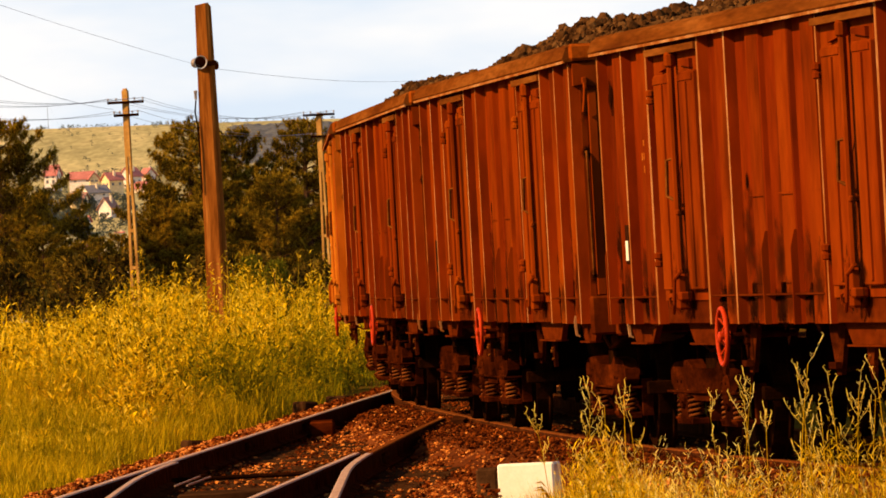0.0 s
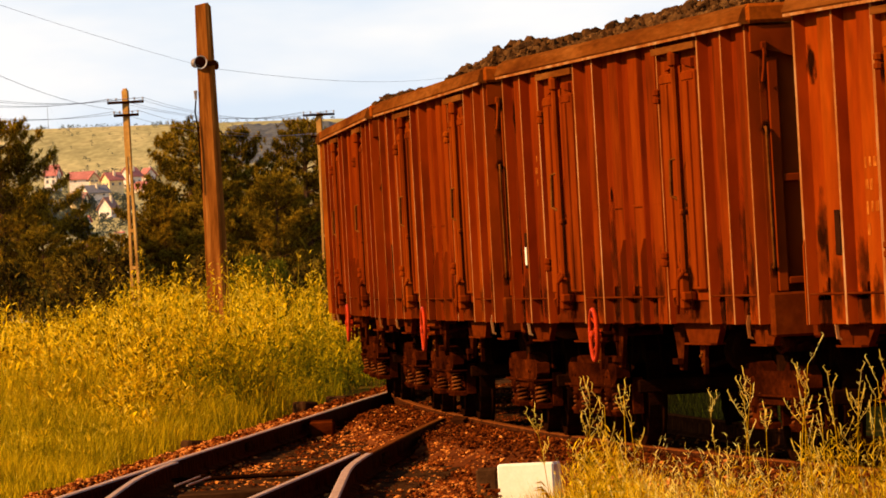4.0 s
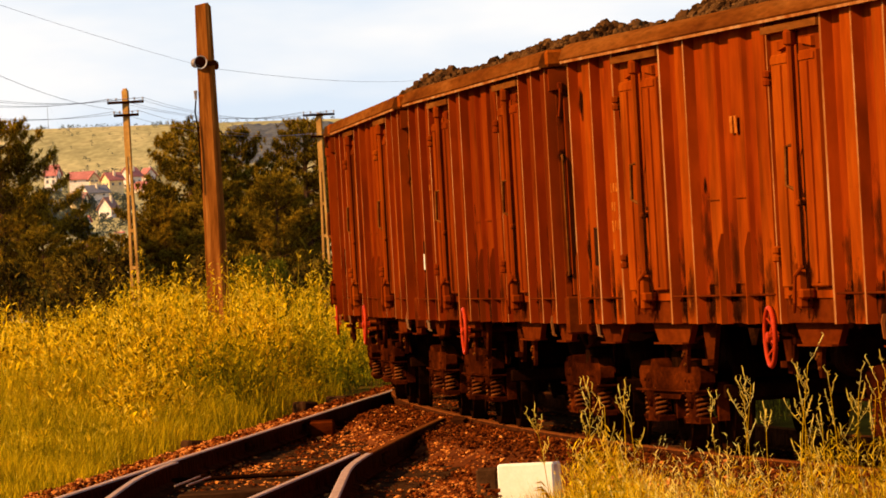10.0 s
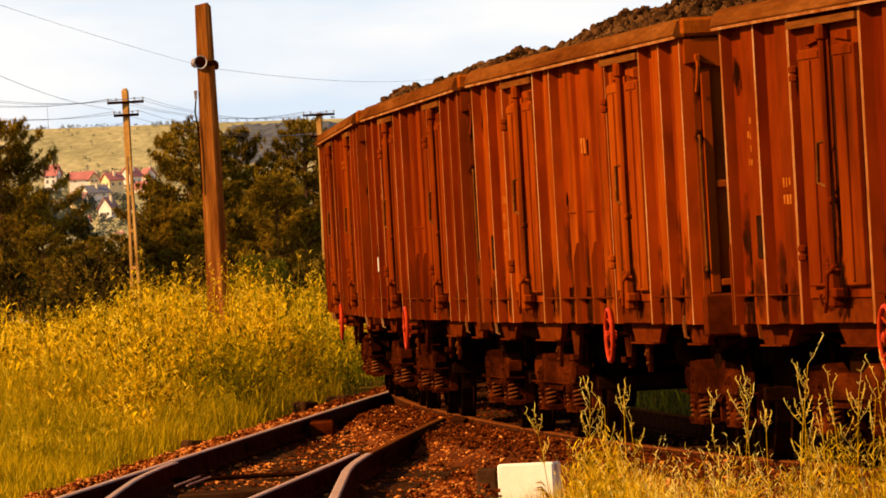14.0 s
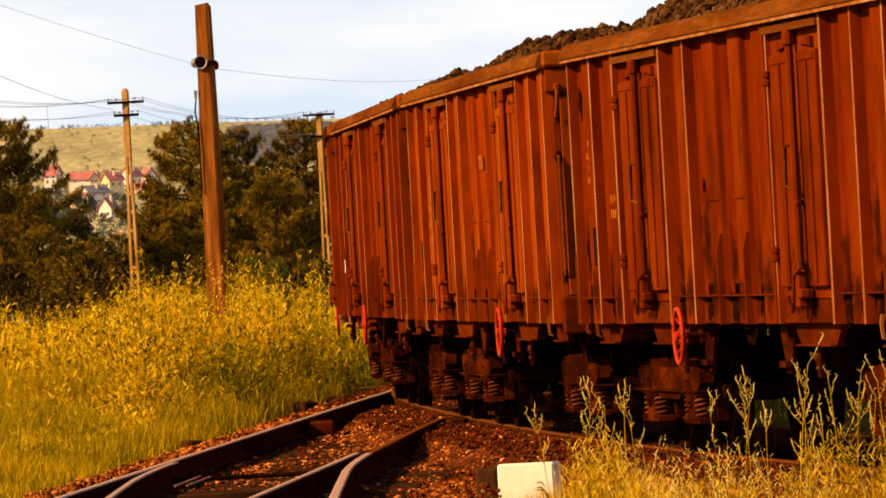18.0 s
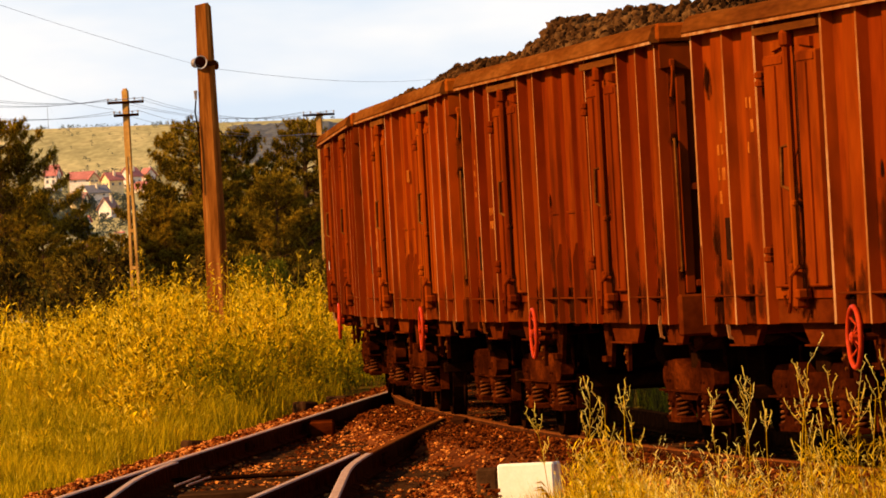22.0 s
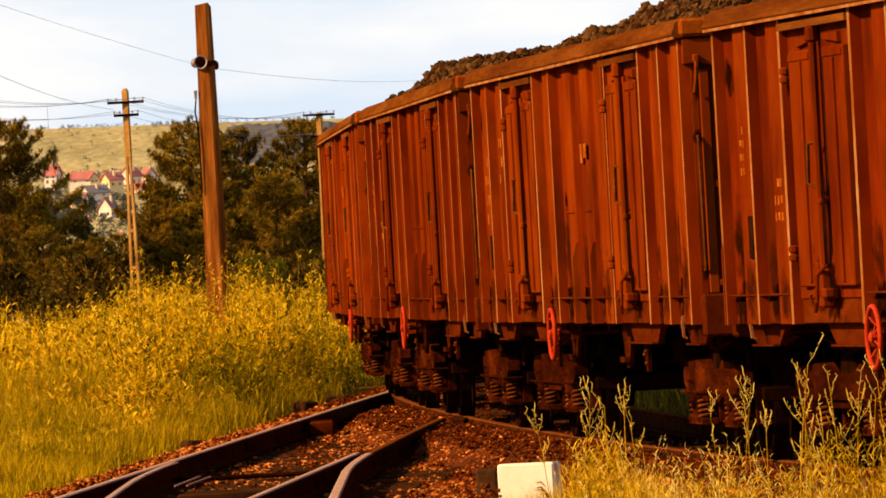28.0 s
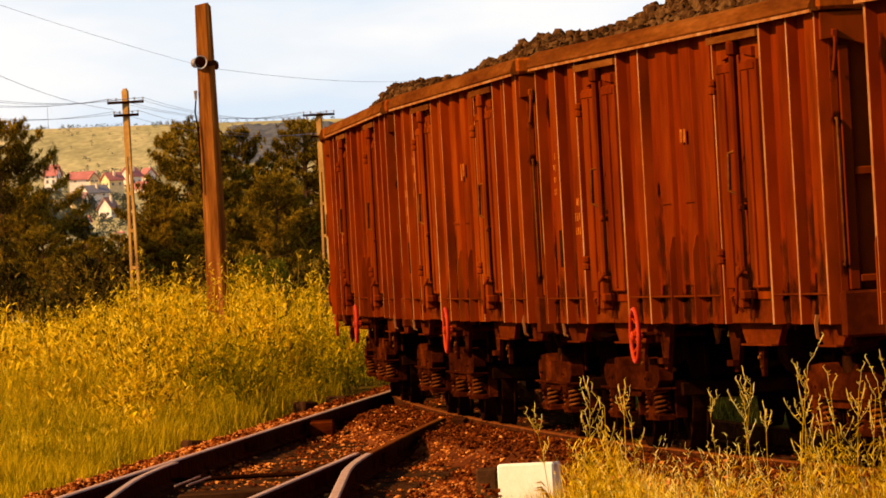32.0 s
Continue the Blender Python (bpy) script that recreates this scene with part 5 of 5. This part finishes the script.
speaker_pole = thing("loudspeaker_pole", "square brown timber pole with a horn loudspeaker, standing in tall weeds", "pole", at=pose(-3.22, 125, 0))
pm = Mesh()
for z, a, b in ((-0.4, 0.160, 0.098), (1.3, 0.148, 0.093), (3.4, 0.130, 0.083), (5.22, 0.108, 0.072)):
    pm.v += [(-a, -b + 0.03, z), (-a + 0.03, -b, z), (a - 0.03, -b, z), (a, -b + 0.03, z), (a, b - 0.03, z), (a - 0.03, b, z), (-a + 0.03, b, z), (-a, b - 0.03, z)]
for i in range(3):
    pm.f += [(i * 8 + j, i * 8 + (j + 1) % 8, i * 8 + 8 + (j + 1) % 8, i * 8 + 8 + j) for j in range(8)]
pm.f += [tuple(range(8)), tuple(range(24, 32))]
pm.v[-8:] = [(x, y, z + (0.06 if y < 0 else 0.0) + x * 0.15) for x, y, z in pm.v[-8:]]
part("post", pm, TIMBER, speaker_pole, "weathered brown timber post with a slanting top", at=pose(0, 0, 0, 0, 0, -28))
hm = Mesh().disc((0, 0, 0), 1, [(0.20, 0.028), (0.08, 0.05), (0.0, 0.07), (-0.07, 0.09), (-0.085, 0.097), (-0.07, 0.084), (0.0, 0.06), (0.1, 0.035)], 22)
horn = part("horn", hm, HORN, speaker_pole, "pale metal loudspeaker horn", at=pose(-0.085, -0.27, 4.45, 0, 0, 14), smooth=True)
part("mouth", Mesh().disc((0, 0, 0), 1, [(-0.062, 0.0), (-0.062, 0.078), (-0.058, 0.078), (-0.058, 0.0)], 18), UNDER, horn, "dark brown mouth of the horn")
part("driver", Mesh().disc((0, 0.14, 0), 1, [(0, 0.055), (0.02, 0.07), (0.12, 0.07), (0.15, 0.04)], 14), METAL, horn)
part("bracket", Mesh().box(-0.16, 0.16, -0.16, -0.11, 4.40, 4.47, 0.008), DARK, speaker_pole)
part("rear_horn", Mesh().disc((0.10, 0.04, 4.40), 0, [(-0.04, 0.04), (0.0, 0.055), (0.05, 0.062), (0.07, 0.05), (0.08, 0.02)], 16), SILL, speaker_pole, "dark horn at the post's far side")
part("junction_box", Mesh().box(-0.195, -0.145, -0.05, 0.02, 4.01, 4.06, 0.006).box(-0.19, -0.15, -0.04, 0.01, 3.93, 4.01, 0.006), METAL, speaker_pole)
part("cable", Mesh().tube([(-0.17, -0.02, 3.92), (-0.19, -0.03, 3.75), (-0.16, -0.05, 3.55), (-0.15, -0.06, 3.2), (-0.15, -0.06, 2.6)], 0.012, 6), DARK, speaker_pole)


def telegraph_pole(x, y, top, arms, tilt):
    ob = thing("telegraph_pole", "slotted pale concrete telegraph pole with dark steel crossarms", "telegraph pole", "telegraph poles", at=pose(x, y, 0, 0, tilt, 0))
    slot = top - 2.0
    part("shaft", Mesh().prism([(-0.092, -0.05), (0.092, -0.05), (0.092, 0.05), (-0.092, 0.05)], 2, slot - 0.02, top - 0.06).prism([(-0.06, -0.04), (0.06, -0.04), (0.06, 0.04), (-0.06, 0.04)], 2, top - 0.06, top), CONCRETE, ob, at=pose(0, 0, 0, 0, 0, -25))
    for s in (-1, 1):
        m = Mesh()
        m.add([(s * a, b, z) for z, w0, w1 in ((-0.4, 0.085, 0.175), (slot, 0.022, 0.094)) for a, b in ((w0, -0.035), (w1, -0.035), (w1, 0.035), (w0, 0.035))],
              [(0, 1, 2, 3), (4, 5, 6, 7)] + [(j, (j + 1) % 4, 4 + (j + 1) % 4, 4 + j) for j in range(4)])
        part("leg", m, CONCRETE, ob, at=pose(0, 0, 0, 0, 0, -25))
    for i in range(int(slot / 1.1)):
        part("rung", lambda: Mesh().box(-0.07, 0.07, -0.03, 0.03, -0.05, 0.05), CONCRETE, ob, "", "rung", pose(0, 0, slot - 1.1 * (i + 1), 0, 0, -25))
    for z, half in arms:
        bar = part("crossarm", Mesh().box(-half, half, -0.12, -0.06, z - 0.04, z + 0.04, 0.006), DARK, ob, "dark steel crossarm")
        for f in (-0.95, -0.5, 0.5, 0.95):
            insulator(bar, half * f, -0.09, z + 0.04)
    return ob


telegraph_pole(-9.13, 260, 7.05, ((6.64, 0.54), (6.26, 0.37)), 0)
telegraph_pole(-3.98, 300, 6.73, ((6.66, 0.54), (5.92, 0.30)), 0)


def wire(a, b, sag, r):
    a, b = Vector(a), Vector(b)
    pts = [a.lerp(b, i / 24) - Vector((0, 0, 4 * sag * (i / 24) * (1 - i / 24))) for i in range(25)]
    solid("overhead_wire", Mesh().tube(pts, r, 5), WIRE, "thin dark overhead wire between poles", "wire", "overhead wires", smooth=True)


for dx in (-0.51, -0.27, 0.27, 0.51):
    wire((-9.13 + dx, 259.9, 6.77), (-3.98 + dx, 299.9, 6.79), 0.42 + 0.05 * dx, 0.0055)
    wire((-9.13 + dx, 259.9, 6.77), (-14.3 + dx, 220, 6.75), 0.40 - 0.05 * dx, 0.0055)
for dx in (-0.35, 0.35):
    wire((-9.13 + dx, 259.9, 6.39), (-3.98 + dx * 0.8, 299.9, 6.05), 0.36, 0.006)
    wire((-9.13 + dx, 259.9, 6.39), (-14.3 + dx, 220, 6.2), 0.36, 0.006)
wire((-9.50, 259.9, 6.45), (-10.3, 180, 6.55), 0.25, 0.006)
wire((-3.28, 124.9, 4.40), (-6.2, 85, 5.0), 0.06, 0.002)
wire((-3.10, 125.1, 4.36), (0.48, 230, 6.25), 0.16, 0.0028)


# ---- trees ----
def pine(seed, h, wide):
    """A black pine: trunk, whorled limbs, and a crown of needle tufts with gaps."""
    r = random.Random(seed)
    trunk = Mesh().tube([(0, 0, -0.4), (0.05, 0, h * 0.3), (-0.04, 0.05, h * 0.65), (0, 0, h * 0.96)], [0.17, 0.14, 0.09, 0.02], 9)
    limbs, tufts = Mesh(), []

    def tuft(c, out, size):
        for q in range(26):
            d = Vector((r.gauss(0, 1), r.gauss(0, 1), r.gauss(0.45, 0.75))) + out * 0.5
            d = d.normalized() * size * r.uniform(0.7, 1.2)
            tufts.append((c.x, c.y, c.z, d.z, d.x, d.y, size * 0.14, r.uniform(0, 3.1), 0))
    z = h * 0.05
    while z < h * 0.97:
        f = z / h
        reach = wide * (0.72 + 0.45 * f if f < 0.28 else 1.0 * (1 - f) ** 0.6 * 1.04 + 0.05)
        n = r.randint(5, 7)
        a0 = r.uniform(0, 6.28)
        for i in range(n):
            a = a0 + 6.28 * i / n + r.uniform(-0.3, 0.3)
            ln = reach * r.uniform(0.62, 1.12)
            d = Vector((math.cos(a), math.sin(a), 0))
            rise = r.uniform(0.05, 0.32) + 0.35 * f
            tip = Vector((0, 0, z)) + d * ln + Vector((0, 0, ln * rise))
            mid = Vector((0, 0, z)) + d * ln * 0.55 + Vector((0, 0, ln * rise * 0.35))
            limbs.tube([(0, 0, z), mid, tip], [0.035 * (1.2 - f), 0.022, 0.008], 5)
            m = max(3, int(ln * 9.5))
            for j in range(m):
                g = 0.42 + 0.62 * ((j + r.random()) / m) ** 0.7
                p = (Vector((0, 0, z)).lerp(mid, g / 0.55) if g < 0.55 else mid.lerp(tip, (g - 0.55) / 0.45))
                for q in range(3):
                    side = Vector((-d.y, d.x, 0)) * r.gauss(0, 0.24) * (0.5 + ln * 0.35)
                    tuft(p + side + Vector((0, 0, r.gauss(0.05, 0.08))), d * 0.6, r.uniform(0.14, 0.25))
        z += h * r.uniform(0.048, 0.07)
    for i in range(14):
        tuft(Vector((r.gauss(0, 0.08), r.gauss(0, 0.08), h * r.uniform(0.93, 1.0))), Vector((0, 0, 0.8)), 0.22)
    ob = thing("pine_tree", "dark green bushy pine tree behind the weeds", "tree", "pines behind the line")
    part("trunk", trunk, BARK, ob)
    part("branchwork", limbs, BARK, ob)
    crown = new("crown", blades("crown", [NEEDLE], tufts, "", "", me_only=True))
    crown.parent = ob
    return ob


kinds = [pine(5, 7.9, 3.5), pine(11, 7.5, 3.4), pine(23, 7.3, 3.1)]
for ob, (x, y) in zip(kinds, ((-16.45, 330), (-9.55, 340), (-5.10, 338))):
    ob.matrix_basis = pose(x, y, -0.25)
for src, x, y, rz, s in ((2, -7.95, 345, 70, 0.98), (1, -6.9, 350, 140, 0.74), (1, -17.9, 334, 200, 1.0), (2, -13.9, 336, 20, 0.55), (2, -11.2, 345, 90, 0.56), (1, -10.6, 338, 250, 0.62), (0, -2.6, 346, 30, 0.85), (2, -12.6, 342, 160, 0.46),
                         (1, -6.2, 332, 300, 0.70), (2, -8.7, 333, 200, 0.70), (0, -3.9, 341, 250, 0.82), (0, -20.5, 338, 120, 1.0), (1, -14.6, 322, 40, 0.50), (2, 0.6, 350, 40, 0.9), (2, -12.75, 326, 210, 0.44), (1, -13.6, 318, 300, 0.34)):
    m = copy_thing(kinds[src], pose(x, y, -0.25, 0, 0, rz))
    m.scale = (s, s, s)


def shrub(seed, h, wide, mat, label, group, spots, leaf=0.10):
    r = random.Random(seed)
    stems, leaves = Mesh(), []
    for i in range(9):
        a, ln = r.uniform(0, 6.28), h * r.uniform(0.5, 0.9)
        tip = Vector((math.cos(a) * wide * r.uniform(0.2, 0.7), math.sin(a) * wide * r.uniform(0.2, 0.7), ln))
        stems.tube([(0, 0, -0.1), tip * 0.5 + Vector((0, 0, 0.1)), tip], [0.03, 0.02, 0.008], 5)
    for i in range(1500):
        a, q, f = r.uniform(0, 6.28), r.random() ** 0.5, r.random() ** 0.8
        rad = wide * q * (1 - 0.75 * f ** 1.8) * (1 + 0.35 * noise.noise((math.cos(a) * 1.4, math.sin(a) * 1.4 + seed, f * 2.5)))
        d = Vector((r.gauss(0, 1), r.gauss(0, 1), r.gauss(0.4, 0.8))).normalized() * leaf * r.uniform(0.7, 1.5)
        leaves.append((math.cos(a) * rad, math.sin(a) * rad, h * f, d.z, d.x, d.y, leaf * 0.5, r.uniform(0, 3.1), 0))
    src = None
    for x, y, rz, s in spots:
        if src is None:
            src = thing("shrub", label, "shrub", group)
            part("branchwork", stems, BARK, src)
            crown = new("foliage", blades("foliage", [mat], leaves, "", "", me_only=True))
            crown.parent = src
            ob = src
            ob.matrix_basis = pose(x, y, -0.25, 0, 0, rz)
        else:
            ob = copy_thing(src, pose(x, y, -0.25, 0, 0, rz))
        ob.scale = (s, s, s)


shrub(2, 2.1, 0.8, SHRUBLEAF, "light green leafy shrub beside the timber pole", "green shrubs", ((-4.05, 185, 0, 0.95), (-3.65, 192, 80, 0.9), (-4.6, 190, 150, 0.8)), 0.09)
shrub(3, 2.2, 1.5, SHADELEAF, "low dark shrub under the pines", "dark shrubs",
      tuple((-17.6 + 1.05 * i + 0.3 * math.sin(i * 2.3), 296 + 9 * math.sin(i * 1.7), i * 50, 0.85 + 0.3 * math.sin(i * 2.9)) for i in range(15)), 0.20)

# ---- the far village and hills ----
def house(x, y, z, w, d, h, roof, turn, wall, tiles):
    x, y, z, w, d, h, roof = x * FAR, y * FAR, 1.45 + (z - 1.45) * FAR, w * FAR, d * FAR, h * FAR, roof * FAR
    ob = thing("house", ("cream" if wall == 2 else "white" if wall == 1 else "beige") + " house with a " + ("grey" if tiles == 2 else "brown" if tiles == 1 else "red") + " gable roof on the far slope", "house", "village houses", at=pose(x, y, z, 0, 0, turn))
    part("wall", Mesh().prism([(-w / 2, -6), (w / 2, -6), (w / 2, h), (0, h + roof), (-w / 2, h)], 1, -d / 2, d / 2), PLASTER[wall], ob)
    for s in (-1, 1):
        o = [(0, h + roof + 0.45), (0, h + roof + 0.05), (s * (w / 2 + 0.7), h - 0.5), (s * (w / 2 + 0.7), h - 0.1)]
        part("roof_slope", Mesh().prism(o, 1, -d / 2 - 0.6, d / 2 + 0.6), ROOF[tiles], ob)
    tall = min(1.4, h * 0.36)
    for r in range(2 if h > 4 else 1):
        zw = h * (0.22 + 0.48 * r)
        for f in (-0.25, 0.25):
            part("window", Mesh().box(w * f - 0.5, w * f + 0.5, -d / 2 - 0.05, -d / 2 + 0.05, zw, zw + tall), GLASS, ob)
            part("window", Mesh().box(-w / 2 - 0.05, -w / 2 + 0.05, d * f - 0.5, d * f + 0.5, zw, zw + tall), GLASS, ob)
            part("window", Mesh().box(w / 2 - 0.05, w / 2 + 0.05, d * f - 0.5, d * f + 0.5, zw, zw + tall), GLASS, ob)
    part("chimney", Mesh().box(w * 0.18, w * 0.18 + 0.8, -0.4, 0.4, h + roof * 0.4, h + roof + 1.0), PLASTER[0], ob)


UPPER_ROW = ((-114.0, 2600, 29.9, 4.2, 3.8, 3.2, 2.6, 72, 1, 0),
             (-104.2, 2575, 30.0, 4.0, 7.2, 1.3, 1.7, 80, 1, 0),
             (-100.6, 2566, 29.8, 2.6, 3.6, 1.2, 1.6, 8, 2, 0),
             (-94.2, 2540, 27.9, 3.8, 5.0, 2.2, 1.8, -52, 2, 0),
             (-91.0, 2600, 28.6, 4.6, 4.6, 3.0, 2.2, -40, 1, 0),
             (-86.6, 2620, 29.0, 3.6, 4.0, 2.6, 2.0, 30, 1, 0),
             (-86.0, 2555, 26.0, 3.4, 4.4, 1.6, 1.4, 50, 0, 0))
LOWER_ROW = ((-95.8, 2450, 24.6, 3.6, 6.6, 1.2, 1.7, -55, 1, 2),
             (-99.2, 2420, 22.6, 3.0, 4.2, 1.6, 1.2, 68, 2, 1),
             (-89.8, 2380, 18.3, 4.0, 3.6, 2.2, 2.8, -30, 1, 1),
             (-94.1, 2320, 15.9, 2.0, 2.8, 1.1, 1.2, 60, 1, 0),
             (-93.5, 2290, 12.1, 2.6, 3.0, 1.3, 1.3, -40, 0, 2),
             (-83.8, 2290, 10.9, 2.6, 3.2, 1.2, 1.2, 40, 1, 0),
             (-104.4, 2165, 7.3, 2.6, 4.6, 1.0, 1.0, 70, 1, 1),
             (-99.6, 2165, 7.0, 2.2, 3.0, 0.9, 0.9, -40, 2, 0),
             (-87.0, 2165, 7.6, 2.2, 3.0, 1.1, 1.0, -40, 1, 0),
             (-73.6, 2170, 7.8, 2.4, 3.0, 1.2, 1.1, -35, 0, 0))
for v in UPPER_ROW + LOWER_ROW:
    house(*v)

woods = []
r = random.Random(9)


def clump(x, y, s, n):
    n, x, y, s = n * 3, x * FAR, y * FAR, s * FAR
    z = ground_z(x, y)
    for i in range(n):
        a, q = r.uniform(0, 6.28), r.random() ** 0.5
        d = Vector((r.gauss(0, 1), r.gauss(0, 1), r.gauss(0.5, 0.6))).normalized() * s * 0.5
        f = r.random()
        d *= 0.6
        woods.append((x + math.cos(a) * q * s * (1 - 0.6 * f), y + math.sin(a) * q * s, z + s * 1.3 * f, d.z, d.x, d.y, s * 0.26, r.uniform(0, 3.1), 0))


for i in range(330):
    clump(r.uniform(-130, -70), r.uniform(2230, 2640), r.uniform(0.8, 1.6), 24)
hw = Mesh()
for i in range(61):
    for j in range(71):
        x, y = (-80 + 0.72 * i) * FAR, (2880 + 7.0 * j) * FAR
        e = min(1.0, min(i, 60 - i) / 5, min(j, 70 - j) / 5)
        rag = FAR if noise.noise((x * 0.05, y * 0.0067, 3.0)) > -0.22 - 0.3 * e else 0.0
        hw.v.append((x, y, ground_z(x, y) - 0.6 + rag * e * (1.5 + 0.7 * noise.noise((x * 0.25, y * 0.04, 8.0)) + 0.5 * noise.noise((x * 0.72, y * 0.11, 2.0)))))
for i in range(60):
    for j in range(70):
        hw.f.append((i * 71 + j, i * 71 + 71 + j, i * 71 + 72 + j, i * 71 + 1 + j))
solid("far_hill_wood", hw, HILLWOOD, "far hillside wood, its blue-grey haze put into the colour", "woods", kind="stuff", smooth=True)
for i in range(260):
    clump(r.uniform(-190, -70), r.uniform(2800, 3600), r.uniform(0.5, 1.2), 14)
for i in range(26):
    clump(r.uniform(-106, -79), r.uniform(2290, 2500), r.uniform(1.4, 2.4), 30)
for i in range(60):
    clump(r.uniform(-190, -40), 3590 + r.uniform(-12, 12), r.uniform(0.6, 1.6), 14)
for i in range(170):
    clump(r.uniform(-190, -60), r.uniform(2700, 2790), r.uniform(0.7, 1.5), 14)
for x, y, size in ((-99.5, 2420, 4.0), (-97.2, 2430, 3.4), (-101, 2300, 4.2), (-97, 2290, 4.6), (-94, 2300, 3.6), (-104.5, 2330, 4.2), (-90, 2400, 3.0), (-86, 2420, 3.2), (-103, 2440, 3.0), (-108, 2420, 3.6)):
    clump(x, y, size, 90)
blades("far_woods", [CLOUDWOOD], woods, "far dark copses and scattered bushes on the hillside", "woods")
mast = thing("radio_mast", "thin far radio mast on the hilltop", "mast", at=pose(-158.5 * FAR, 3600 * FAR, 82))
part("mast_pole", Mesh().tube([(0, 0, 0), (0, 0, 9), (0, 0, 15)], [0.16, 0.12, 0.09], 6), WIRE, mast)
part("guy_wire", Mesh().tube([(0, 0, 16), (6, 0, 2)], 0.02, 4), WIRE, mast)


def motions():
    """The train rolls away along its course; wheels turn with the way gone."""
    times = [i * 0.5 for i in range(65)]
    for k, wagon, load in TRAIN:
        rows = [(t, wagon_pose(k, t)) for t in times]
        walk(wagon, rows)
        walk(load, rows)
    fine = [i * 0.25 for i in range(129)]
    for axle, u in WHEELS:
        walk(axle, [(t, Matrix.Translation((u, 0, 0.46)) @ Matrix.Rotation((run(t) - run(0)) / 0.46, 4, "Y")) for t in fine])


motions()
